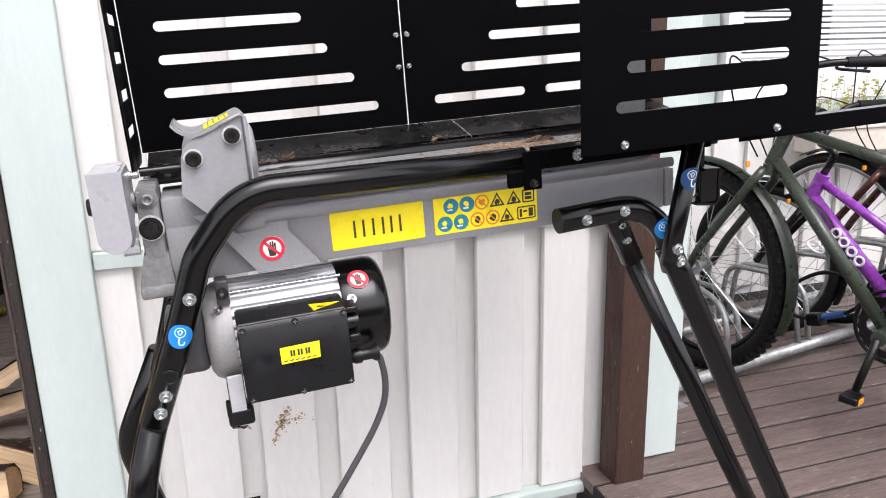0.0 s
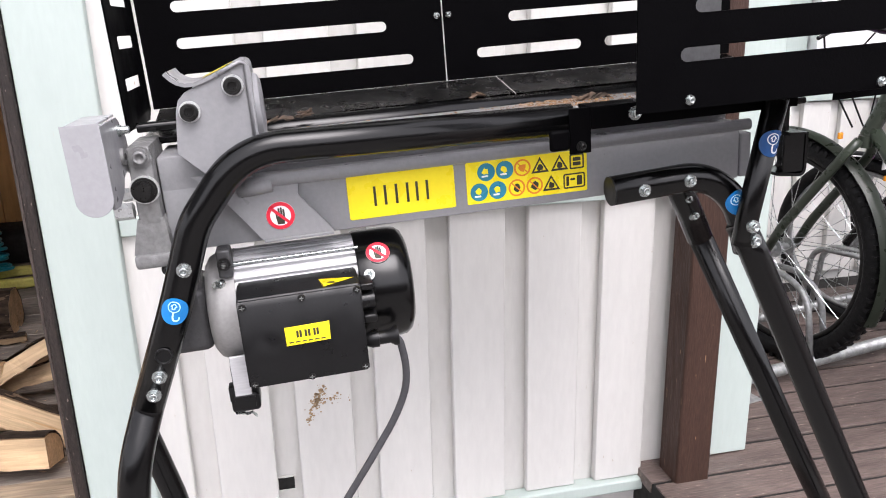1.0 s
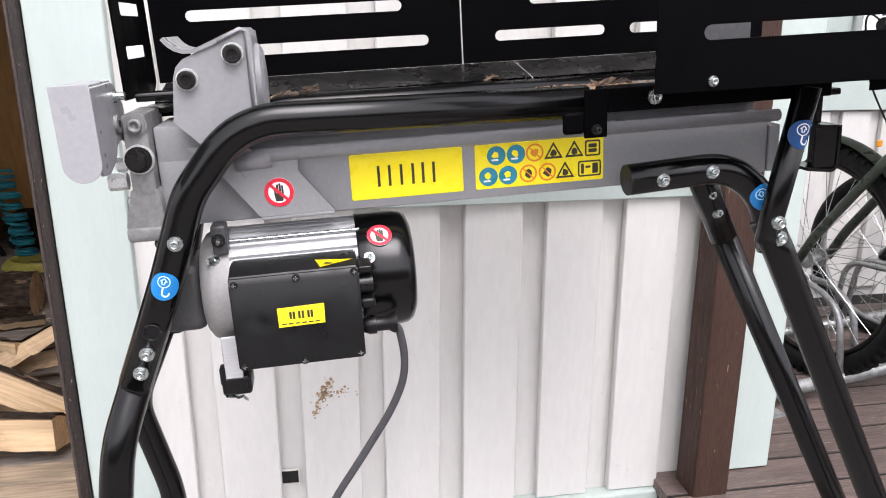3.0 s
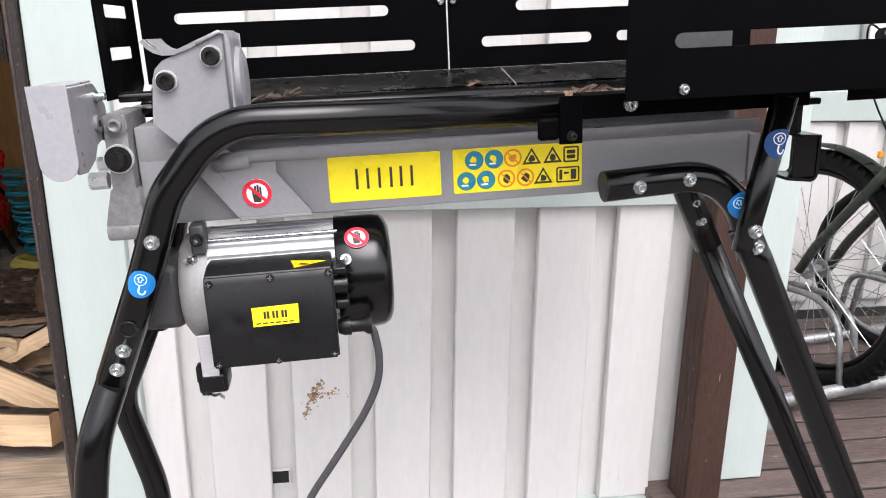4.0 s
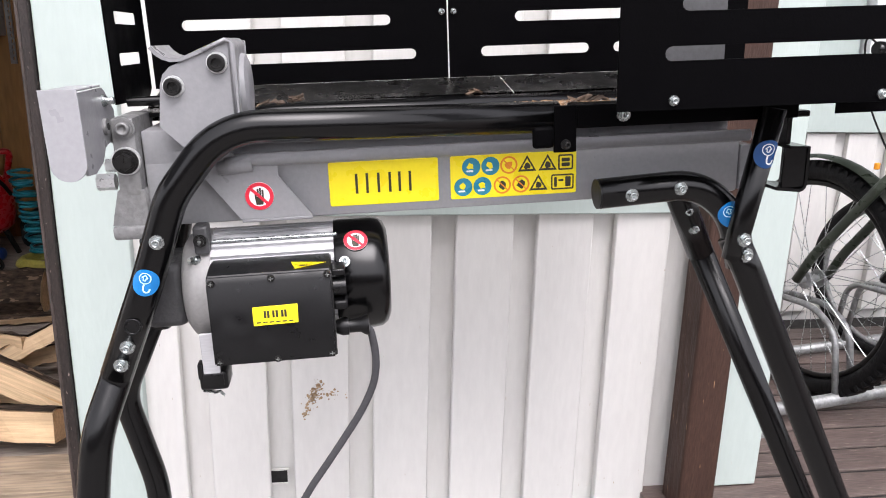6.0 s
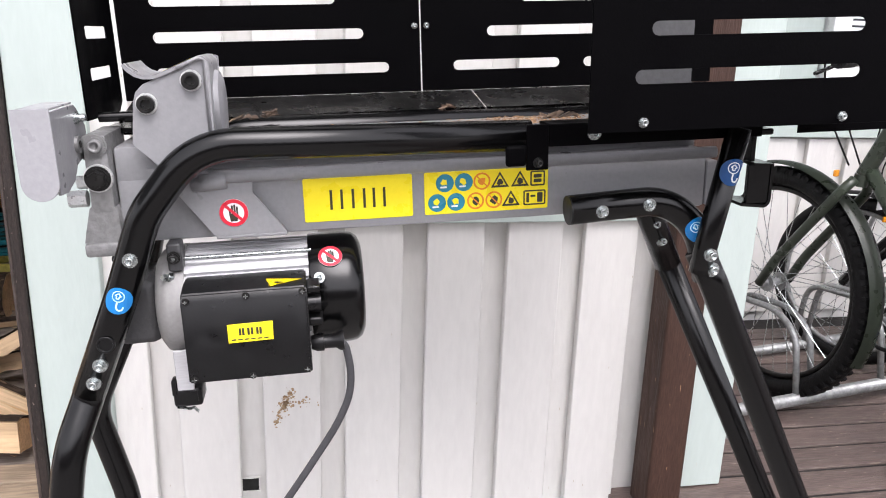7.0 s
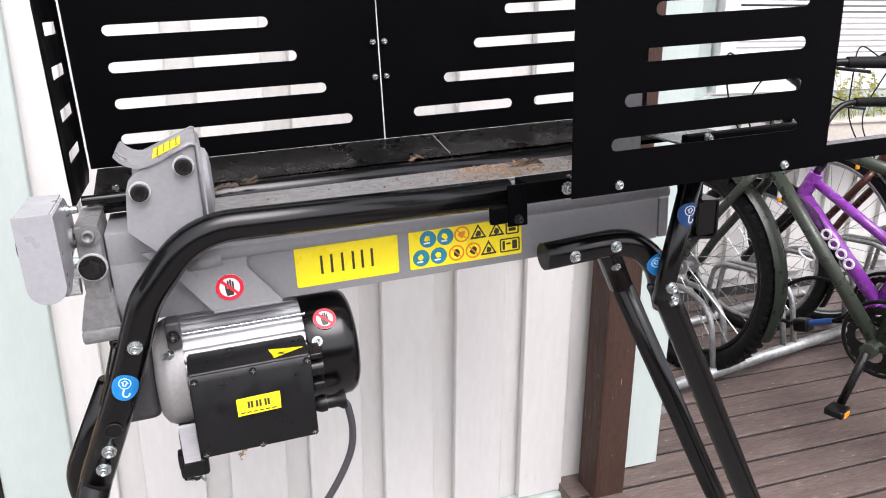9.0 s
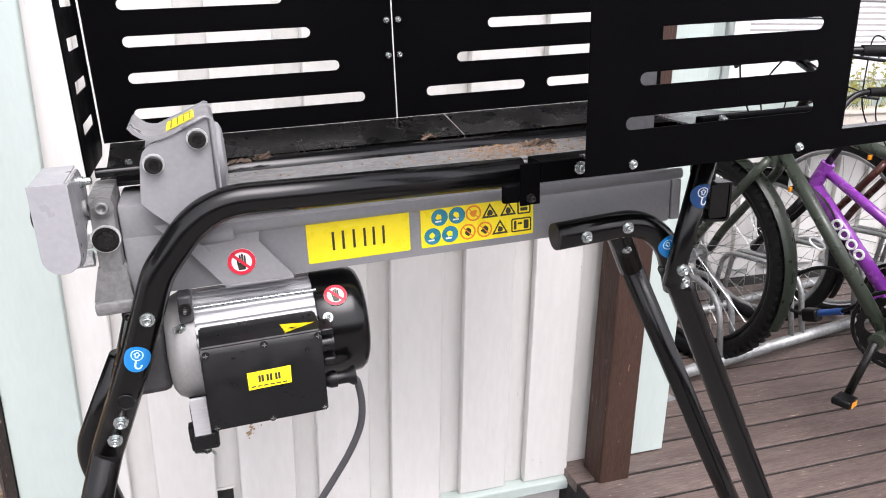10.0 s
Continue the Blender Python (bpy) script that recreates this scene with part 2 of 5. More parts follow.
def strip(path, lo, hi, thick, axis="y"):
    """A bent sheet: a path of (x, z) points, extruded along y from lo to hi."""
    bm = bmesh.new()
    n = len(path)
    top, bot = [], []
    for i, (x, z) in enumerate(path):
        x0, z0 = path[max(i - 1, 0)]
        x1, z1 = path[min(i + 1, n - 1)]
        d = Vector((x1 - x0, z1 - z0)).normalized()
        top.append((x, z))
        bot.append((x + d.y * thick, z - d.x * thick))
    loop = top + bot[::-1]
    a = [bm.verts.new((x, lo, z)) for x, z in loop]
    b = [bm.verts.new((x, hi, z)) for x, z in loop]
    k = len(loop)
    for i in range(k):
        bm.faces.new((a[i], a[(i + 1) % k], b[(i + 1) % k], b[i]))
    for i in range(n - 1):
        bm.faces.new((a[i], a[i + 1], a[k - 2 - i], a[k - 1 - i]))
        bm.faces.new((b[i], b[i + 1], b[k - 2 - i], b[k - 1 - i]))
    bmesh.ops.recalc_face_normals(bm, faces=bm.faces)
    return smooth(bm, 40)


def plate(outer, holes, thick, bevel=0.0004):
    """A flat sheet in the x-z plane with holes through it, its front face at y = 0, its back at y = thick."""
    cu = bpy.data.curves.new("sheet", "CURVE")
    cu.dimensions, cu.fill_mode = "2D", "BOTH"
    cu.extrude, cu.bevel_depth, cu.bevel_resolution = max(thick / 2 - bevel, 0.00005), bevel, 1
    for loop in [outer] + list(holes):
        sp = cu.splines.new("POLY")
        sp.points.add(len(loop) - 1)
        for p, (x, z) in zip(sp.points, loop):
            p.co = (x, z, 0, 1)
        sp.use_cyclic_u = True
    ob = bpy.data.objects.new("sheet", cu)
    scene.collection.objects.link(ob)
    bpy.context.view_layer.update()
    me = bpy.data.meshes.new_from_object(ob.evaluated_get(bpy.context.evaluated_depsgraph_get()))
    bpy.data.objects.remove(ob)
    bpy.data.curves.remove(cu)
    bm = bmesh.new()
    bm.from_mesh(me)
    bmesh.ops.remove_doubles(bm, verts=bm.verts, dist=0.00002)
    bm.to_mesh(me)
    bm.free()
    me.transform(Matrix.Translation((0, thick / 2, 0)) @ pose(0, 0, 0, 90, 0, 0))
    return me


def slot(x0, x1, z, h, seg=6):
    """A long hole with round ends."""
    r = h / 2
    out = []
    for j in range(seg + 1):
        a = math.pi / 2 + math.pi * j / seg
        out.append((x0 + r + r * math.cos(a), z + r * math.sin(a)))
    for j in range(seg + 1):
        a = -math.pi / 2 + math.pi * j / seg
        out.append((x1 - r + r * math.cos(a), z + r * math.sin(a)))
    return out


def round_rect(x0, z0, x1, z1, r=0.004, seg=4):
    out = []
    for cx, cz, a0 in ((x1 - r, z1 - r, 0), (x0 + r, z1 - r, 90), (x0 + r, z0 + r, 180), (x1 - r, z0 + r, 270)):
        for j in range(seg + 1):
            a = radians(a0 + 90 * j / seg)
            out.append((cx + r * math.cos(a), cz + r * math.sin(a)))
    return out


def disc(cx, cz, r, seg=28):
    return [(cx + r * math.cos(2 * math.pi * j / seg), cz + r * math.sin(2 * math.pi * j / seg)) for j in range(seg)]


def bolt(p, parent, r=0.0085, name="bolt", n=(0, -1, 0), mat=None, socket=True, h=0.009):
    """A washer with a socket or hexagon head, its axis along n, at p on the surface."""
    bm = bmesh.new()
    n = Vector(n).normalized()
    p = Vector(p)
    rod(p - n * 0.004, p + n * 0.002, r, seg=20, bm=bm)
    rod(p + n * 0.001, p + n * 0.0035, r * 0.82, seg=20, bm=bm)
    if socket:
        q = n.to_track_quat("Z", "Y").to_matrix()
        prof = [(0.62, 0.003), (0.62, h * 0.85), (0.55, h), (0.36, h), (0.32, h * 0.55), (0.0, h * 0.5)]
        rings = [[bm.verts.new(p + q @ Vector((r * k * math.cos(2 * math.pi * j / 14), r * k * math.sin(2 * math.pi * j / 14), z))) for j in range(14)] for k, z in prof[:-1]]
        end = bm.verts.new(p + n * prof[-1][1])
        for a, b in zip(rings, rings[1:]):
            for j in range(14):
                bm.faces.new((a[j], a[(j + 1) % 14], b[(j + 1) % 14], b[j]))
        for j in range(14):
            bm.faces.new((rings[-1][j], rings[-1][(j + 1) % 14], end))
    else:
        rod(p, p + n * h, r * 0.72, r * 0.68, seg=6, bm=bm)
    return part(name, smooth(bm, 30), mat or M_ZINC, parent)

# ---- setting ----
WALL = 1.585          # plane of the proud siding boards


def structure(ob, label, category):
    return tagged(ob, label, category, kind="structure")


ground = structure(part("ground", box((-300, -300, -0.30), (300, 300, -0.15)), M_GROUND), "grey packed gravel ground before the shed", "ground")

# white board wall behind the machine: a recessed backing with wide proud boards
wall_shed = structure(part("wall_shed", box((-0.352, WALL + 0.024, -0.12), (0.955, WALL + 0.12, 2.5)), M_WHITE), "white painted wooden board wall of a shed", "wall")


def siding(parent, x0, pitch, n, width, y, z0, z1, thick=0.022, xmax=9.0):
    for i in range(n):
        a, b = x0 + i * pitch, min(x0 + i * pitch + width, xmax)
        if b - a > 0.01:
            me = box((a, y, z0), (b, y + thick, z1), 0.003, 2)
            part("siding_board", me, M_WHITE, parent)


siding(wall_shed, -0.2725, 0.1713, 7, 0.120, WALL, -0.02, 0.676, xmax=0.917)
siding(wall_shed, -0.2725, 0.1713, 7, 0.120, WALL, 0.712, 2.45, xmax=0.917)
wall_rail = structure(part("trim_rail", box((-0.222, WALL - 0.012, 0.676), (0.918, WALL + 0.023, 0.712), 0.003), M_GREEN), "pale green painted horizontal rail on the wall", "trim")
skirt = structure(part("trim_skirt", box((-0.222, WALL - 0.016, -0.052), (0.917, WALL + 0.023, -0.022), 0.004), M_GREEN), "pale green skirting board at the wall's foot", "trim")
corner_left = structure(part("trim_corner_left", box((-0.353, WALL - 0.022, -0.14), (-0.223, WALL + 0.022, 2.5), 0.003), M_GREEN), "wide pale green painted corner board", "trim")
door_frame = structure(part("door_frame", box((-0.3725, WALL - 0.03, -0.14), (-0.3545, WALL + 0.02, 2.5), 0.003), M_DARKTRIM), "worn dark brown door frame with chipped paint", "door frame")
part("jamb", box((-0.3805, WALL - 0.022, -0.14), (-0.3740, WALL + 0.075, 2.5), 0.0015), M_JAMB, door_frame, "lighter worn brown jamb strip")
post = structure(part("porch_post", box((0.921, 1.500, -0.02), (1.006, 1.583, 2.6), 0.005), M_BROWN), "brown stained square wooden porch post, scuffed", "post")
corner_right = structure(part("trim_corner_right", box((0.957, WALL - 0.001, 0.004), (1.157, WALL + 0.05, 2.6), 0.003), M_GREEN), "pale green painted corner board behind the post", "trim")
wall_return = structure(part("wall_return", box((1.06, WALL + 0.052, -0.1), (1.15, 2.60, 2.6)), M_WHITE), "white painted side wall of the shed", "wall")

# vent hole and marks on the white wall
vent = structure(part("wall_vent", plate(round_rect(0.0155, 0.0650, 0.0565, 0.1025, 0.001), [[(0.0178, 0.0672), (0.030, 0.0680), (0.047, 0.0668), (0.0545, 0.0676), (0.0540, 0.0830), (0.0548, 0.0995), (0.036, 0.0985), (0.0180, 0.0998), (0.0186, 0.0820)]], 0.004), M_WHITE, m=Matrix.Translation((0, WALL + 0.016, 0))), "small square vent hole through the white wall", "vent")
# thin dark sheet set in the opening stands for the shade inside
part("hole", box((0.0185, 0.0025, 0.0685), (0.0535, 0.004, 0.0985)), M_DARK, vent)


def splash(name, cx, cz, w, h, n, lean):
    """Thin dabs of dried dirt on the wall."""
    bm = bmesh.new()
    rnd = random.Random(5)
    for _ in range(n):
        t = rnd.gauss(0, 0.4)
        x, z = cx + lean * t * h + rnd.gauss(0, w * 0.3), cz + t * h
        r = abs(rnd.gauss(0.0010, 0.0012)) + 0.0004
        rod((x, WALL + 0.0005, z), (x, WALL - 0.0006, z), r, r * 0.8, seg=7, bm=bm)
    return part(name, bm, M_DIRT)


tagged(splash("dirt_splash", 0.116, 0.284, 0.022, 0.036, 170, 0.35), "dried brown dirt splash on the white wall", "dirt", kind="stuff")

tagged(splash("dirt_drips", 0.098, 0.242, 0.010, 0.014, 26, 0.2), "small dried brown drips on the white wall", "dirt", kind="stuff")
tagged(splash("dirt_specks", 0.150, 0.285, 0.05, 0.012, 30, 0.1), "scattered brown specks on the white wall", "dirt", kind="stuff")

# brown deck
# near-black underlay, raised under the boards to stand in for gap shade
deck = structure(part("deck", box((0.872, 1.0, -0.14), (7.0, 2.66, -0.0045)), M_DARK), "worn brown wooden deck of long boards", "deck")
gap_y = [-1.21 + 0.105 * i for i in range(40)]
for y0 in gap_y:
    y1 = y0 + 0.0935
    if y1 > 2.66:
        break
    x0 = 0.872 if y0 > 0.9 else 1.75
    part("deck_board", box((x0 + random.uniform(-0.004, 0.004), y0, -0.03), (7.0, y1, random.uniform(-0.001, 0.001)), 0.0012, 1), M_DECK, deck)

# far wall with window
FAR = 2.66
wall_far = structure(part("wall_far", box((1.15, FAR + 0.024, -0.1), (7.0, FAR + 0.14, 0.74)), M_WHITE), "white painted board wall under the window", "wall")
siding(wall_far, 1.20, 0.168, 34, 0.118, FAR, 0.03, 0.72)
far_top = structure(part("wall_far_upper", box((1.15, FAR + 0.024, 0.742), (2.04, FAR + 0.14, 2.6)), M_GREEN), "pale green wall panel beside the window", "wall")
far_head = structure(part("wall_far_head", box((2.042, FAR + 0.024, 2.1), (7.0, FAR + 0.14, 2.6)), M_WHITE), "white wall above the window", "wall")
far_rail = structure(part("trim_far_rail", box((1.15, FAR - 0.016, 0.725), (7.0, FAR + 0.022, 0.83), 0.003), M_GREEN), "pale green rail below the window", "trim")
window = structure(part("window_1", plate(round_rect(2.05, 0.84, 5.2, 2.09, 0.002), [round_rect(2.12, 0.985, 3.55, 2.02, 0.002), round_rect(3.62, 0.985, 5.13, 2.02, 0.002)], 0.07), M_PAPER, m=Matrix.Translation((0, FAR - 0.02, 0))), "white framed window with closed slatted blinds", "window")
part("window_sill", box((2.03, FAR - 0.07, 0.80), (5.2, FAR - 0.022, 0.838), 0.004), M_PAPER, window)
part("pane", box((2.11, FAR + 0.012, 0.98), (3.56, FAR + 0.016, 2.03)), M_GLASS, window)
part("pane", box((3.61, FAR + 0.012, 0.98), (5.14, FAR + 0.016, 2.03)), M_GLASS, window)
blind = tagged(part("blind_rail", box((2.12, FAR - 0.016, 2.0), (5.12, FAR + 0.006, 2.018), 0.002), M_BLIND), "white horizontal slatted window blind, lowered", "blind")
for i in range(44):
    z = 0.995 + i * 0.023
    part("slat", box((2.125, FAR - 0.014, z), (5.12, FAR + 0.008, z + 0.015), 0.0008, 1), M_BLIND, blind)

# shed interior seen past the door frame
shed_floor = structure(part("shed_floor", box((-4.2, 1.45, -0.15), (-0.40, 5.0, -0.052)), M_DARK), "weathered plank floor inside the shed", "floor")
for i in range(34):
    part("floor_plank", box((-4.2, 1.45 + i * 0.105, -0.05), (-0.40, 1.45 + i * 0.105 + 0.101, random.uniform(-0.004, 0.0)), 0.002, 1), M_GREYWOOD, shed_floor)
door_sill = structure(part("door_sill", box((-2.4, 1.62, -0.05), (-0.405, 1.872, 0.006), 0.004), M_SILL), "bleached wooden sill boards at the shed door", "sill")
for y0 in (1.624, 1.708, 1.792):
    part("sill_board", box((-2.4, y0, 0.004), (-0.405, y0 + 0.080, 0.012 + random.uniform(-0.001, 0.003)), 0.003, 2), M_SILL, door_sill)
shed_back = structure(part("shed_wall_back", box((-4.2, 4.15, -0.1), (-0.3, 4.25, 2.5)), M_PLY), "orange-brown wooden inner wall of the shed", "wall")
for i in range(20):
    part("wall_plank", box((-4.2 + i * 0.195, 4.125, -0.02), (-4.2 + i * 0.195 + 0.192, 4.148, 2.5), 0.002, 1), M_PLY, shed_back)
shed_side = structure(part("shed_wall_side", box((-0.36, WALL + 0.122, -0.1), (-0.30, 4.15, 2.5)), M_PLY), "wooden inner side wall of the shed", "wall")
# out-of-view wall added to keep daylight out of the shed
unseen_front = structure(part("wall_shed_front", box((-4.2, WALL, -0.12), (-1.42, WALL + 0.1, 2.5)), M_WHITE), "unseen white wall added beside the shed door to darken the inside", "wall")
shed_far = structure(part("shed_wall_far", box((-4.3, 1.5, -0.1), (-4.2, 4.25, 2.5)), M_PLY), "wooden inner end wall of the shed", "wall")
# unseen wall added behind the camera to darken what the black parts reflect
unseen_wall = structure(part("wall_yard", box((-12.0, -7.2, -0.15), (12.0, -7.0, 2.3)), M_BROWN), "plain brown unseen wall added across the yard to darken reflections", "wall")
# unseen roof assumed from the post, its depth set by the shade wanted
porch_roof = structure(part("porch_roof", box((1.152, 1.75, 2.602), (7.2, 2.85, 2.70)), M_BROWN), "unseen brown roof assumed over the porch to shade it", "roof")
# unseen roof; the overhang to y 1.05 is added to shade the upper wall
shed_roof = structure(part("shed_roof", box((-4.4, 1.05, 2.5), (1.15, 4.35, 2.6)), M_DARKTRIM), "unseen dark shed roof, its overhang added to shade the wall", "roof")

def lathe(prof, y, w, seg=40):
    """A turned body along x; prof: (x, radius) pairs."""
    bm = bmesh.new()
    rings = [[bm.verts.new((u, y + r * math.cos(2 * math.pi * j / seg), w + r * math.sin(2 * math.pi * j / seg))) for j in range(seg)] for u, r in prof]
    for a, b in zip(rings, rings[1:]):
        for j in range(seg):
            bm.faces.new((a[j], a[(j + 1) % seg], b[(j + 1) % seg], b[j]))
    bm.faces.new(rings[0][::-1])
    bm.faces.new(rings[-1])
    bmesh.ops.recalc_face_normals(bm, faces=bm.faces)
    return smooth(bm, 40)


# ---- the log splitter ----
TILTED = pose(0.163, 1.02, 0.817, 0, -3.1, 0)
BASE = Matrix.Translation((0.2, 0.05, -0.96))
splitter = new("log_splitter")
splitter.matrix_basis = TILTED @ BASE
tagged(splitter, "grey and black electric log splitter on tubular legs", "log splitter")
INV, UNTILT = BASE.inverted(), TILTED.inverted()


def own(name, bm, mat, label="", parent=None):
    """A part of the splitter, modelled in the splitter's frame."""
    if parent is None:
        return part(name, bm, mat, splitter, label, INV)
    return part(name, bm, mat, parent, label)


def sheet(name, outer, holes, thick, y, mat, label="", parent=None):
    me = plate(outer, holes, thick)
    me.transform(Matrix.Translation((0, y, 0)))
    return own(name, me, mat, label, parent)


def w2l(x, y, z):
    return UNTILT @ Vector((x, y, z))


# beam
bm = box((-0.2138, 0.0, -0.012), (0.532, 0.10, 0.066), 0.004)
box((-0.2136, 0.0004, 0.05), (-0.115, 0.0996, 0.1028), 0.004, 2, bm)
box((-0.12, 0.034, 0.06), (0.531, 0.066, 0.1), 0.001, 1, bm)
box((-0.12, 0.0002, 0.097), (0.5315, 0.0998, 0.103), 0.001, 1, bm)
smooth(bm, 40)
beam = own("beam", bm, M_GREY, "grey painted steel box beam")
own("beam_end", box((0.5325, -0.001, -0.010), (0.548, 0.101, 0.050), 0.002), M_GREY)
own("weld_rib", tube(rounded_path([(-0.118, -0.016, 0.061), (-0.095, -0.014, 0.064), (0.535, -0.014, 0.064)], 0.01), 0.0075, radii=None), M_GREY)
own("weld_bead", tube([(-0.126, -0.012, 0.056), (-0.11, -0.016, 0.058), (-0.088, -0.016, 0.060)], 0.009), M_GREY)
own("slide_rail", box((-0.10, 0.004, 0.1035), (0.50, 0.092, 0.108), 0.002), M_CAST, "worn grey steel slide on the beam")
# splitting wedge standing on the slide, thin towards the ram
bm = bmesh.new()
foot = [bm.verts.new(p) for p in ((0.418, 0.050, 0.1085), (0.452, 0.037, 0.1085), (0.522, 0.037, 0.1085), (0.522, 0.066, 0.1085), (0.452, 0.066, 0.1085))]
crown = [bm.verts.new((v.co.x, v.co.y, 0.236)) for v in foot]
for k in range(5):
    bm.faces.new((foot[k], foot[(k + 1) % 5], crown[(k + 1) % 5], crown[k]))
bm.faces.new(foot[::-1])
bm.faces.new(crown)
bmesh.ops.recalc_face_normals(bm, faces=bm.faces)
bmesh.ops.bevel(bm, geom=bm.edges[:], offset=0.002, segments=2, affect="EDGES")
own("splitting_wedge", smooth(bm, 30), M_GREY_SHADED, "grey steel splitting wedge, shade put into its colour")
# flange casting
bm = bmesh.new()
for lo, hi in (((-0.241, -0.018, 0.028), (-0.2145, 0.075, 0.120)), ((-0.254, -0.022, -0.022), (-0.2103, 0.122, -0.005))):
    box(lo, hi, 0.004, 2, bm)
flange = own("mounting_flange", smooth(bm, 40), M_CAST, "cast iron end flange")
sheet("flange_foot", [(-0.2425, 0.036), (-0.2142, 0.036), (-0.2105, -0.0045), (-0.2530, -0.0045), (-0.2490, 0.012)], [], 0.130, -0.0176, M_CAST, parent=flange)
bolt((-0.226, -0.018, 0.108), flange, 0.0125, mat=M_CAST)
own("washer", rod((-0.228, -0.017, 0.071), (-0.228, -0.0215, 0.071), 0.0165, 0.016, seg=32), M_WASHER, parent=flange)
bolt((-0.228, -0.021, 0.071), flange, 0.0145, name="hex_bolt", mat=M_STEELDK, socket=False, h=0.012)
bolt((-0.22, -0.012, -0.027), flange, 0.008, mat=M_STEELDK)
# sheet cover with rounded foot
FOLD = -0.2428
arc_r = (FOLD + 0.279) / 2
prof = [(-0.279, 0.158), (FOLD, 0.158), (FOLD, 0.083)] + [(FOLD - arc_r + arc_r * math.cos(radians(-a)), 0.083 + arc_r * math.sin(radians(-a))) for a in range(0, 181, 15)] + [(-0.279, 0.095)]
cover = sheet("valve_cover", prof, [], 0.003, -0.108, M_LIGHTGREY, "light grey folded sheet cover with a rounded foot")
bm = box((-0.279, -0.1045, 0.155), (FOLD - 0.0035, -0.012, 0.1575), 0.0008)
own("cover_top", bm, M_LIGHTGREY, parent=cover)
me = plate([(-0.1045, 0.154), (-0.018, 0.154), (-0.010, 0.150), (0.016, 0.128), (0.016, 0.086), (-0.012, 0.094), (-0.034, 0.090), (-0.050, 0.076), (-0.080, 0.068), (-0.1045, 0.070)], [], 0.003)
me.transform(Matrix.Translation((FOLD - 0.0004, 0, 0)) @ pose(0, 0, 0, 0, 0, 90))
own("fold_edge", tube([(FOLD - 0.0022, -0.1052, 0.1575), (FOLD - 0.0022, -0.1052, 0.080)], 0.0026, 10), M_LIGHTGREY, parent=cover)
# side of the same folded sheet, its shade painted as a darker grey
own("cover_side", me, M_GREY, parent=cover)
own("knob", rod((-0.284, -0.05, 0.112), (-0.291, -0.05, 0.112), 0.012, 0.010), M_PLASTIC, parent=cover)
own("cover_pipe", rod((FOLD - 0.001, -0.028, 0.112), (FOLD + 0.0035, -0.028, 0.112), 0.0095), M_CAST, parent=cover)
# near-black disc on the solid pipe end paints the bore's shaded depth
own("pipe_bore", rod((FOLD + 0.003, -0.028, 0.112), (FOLD + 0.0042, -0.028, 0.112), 0.004), M_DARK, parent=cover)
own("brass_nut", rod((-0.266, -0.006, 0.046), (-0.246, -0.006, 0.046), 0.010, seg=6), M_WASHER, parent=cover)
own("brass_nut", rod((-0.256, 0.0, 0.064), (-0.246, 0.0, 0.064), 0.008, seg=6), M_WASHER, parent=cover)
bolt((-0.243, -0.02, 0.140), cover, 0.007, n=(1, 0, 0), h=0.012)

def cap_screw(p, parent, r=0.0122):
    """A bright round washer under a black socket cap screw."""
    x, y, z = p
    own("washer", rod((x, y + 0.001, z), (x, y - 0.0022, z), r, r * 0.95, seg=28), M_WASHER, parent=parent)
    bm = lathe([(0.0, r * 0.80), (0.0062, r * 0.80), (0.0075, r * 0.70), (0.0075, r * 0.44), (0.0030, r * 0.40), (0.0028, 0.0004)], 0, 0, 24)
    bmesh.ops.transform(bm, matrix=Matrix.Translation((x, y - 0.002, z)) @ pose(0, 0, 0, 0, 0, -90), verts=bm.verts[:])
    return own("cap_screw", bm, M_STEELDK, parent=parent)


# clamp block with curved lever guard
clamp_loop = [(-0.184, 0.109), (-0.178, 0.155), (-0.174, 0.166), (-0.166, 0.174), (-0.10, 0.2005), (-0.0965, 0.199), (-0.098, 0.09), (-0.13, 0.066), (-0.158, 0.082)]
clamp = sheet("clamp_plate", clamp_loop, [], 0.006, -0.027, M_GREY, "grey clamp plate beside the ram")
sheet("clamp_plate", clamp_loop, [], 0.006, 0.106, M_GREY)
path = [(-0.182, 0.1975), (-0.177, 0.191), (-0.171, 0.1865), (-0.164, 0.184), (-0.155, 0.1838), (-0.142, 0.188), (-0.118, 0.198), (-0.105, 0.2035), (-0.098, 0.203), (-0.0935, 0.198), (-0.0925, 0.188), (-0.0945, 0.115), (-0.0945, 0.100)]
own("lever_guard", strip(path, -0.030, 0.066, 0.0042), M_GREY, "curved grey sheet guard over the clamp")
own("guard_rim", tube([(-0.128, -0.029, 0.1905), (-0.103, -0.029, 0.202), (-0.0975, -0.029, 0.199), (-0.0985, -0.029, 0.105)], 0.0022), M_GREY)
own("ram_head", lathe([(-0.12, 0.042), (-0.094, 0.042), (-0.088, 0.039), (-0.085, 0.032), (-0.084, 0.02)], 0.028, 0.145, 32), M_GREY, "rounded grey ram head")
cap_screw((-0.114, -0.027, 0.177), clamp)
cap_screw((-0.164, -0.027, 0.153), clamp)
# yellow warning label on the slope of the guard
def slope(u):
    return 0.188 + (u + 0.142) * 0.417
bm = bmesh.new()
vs = [bm.verts.new(p) for p in ((-0.146, -0.020, slope(-0.146) + 0.0008), (-0.146, 0.045, slope(-0.146) + 0.0008), (-0.114, 0.045, slope(-0.114) + 0.0008), (-0.114, -0.020, slope(-0.114) + 0.0008))]
bm.faces.new(vs)
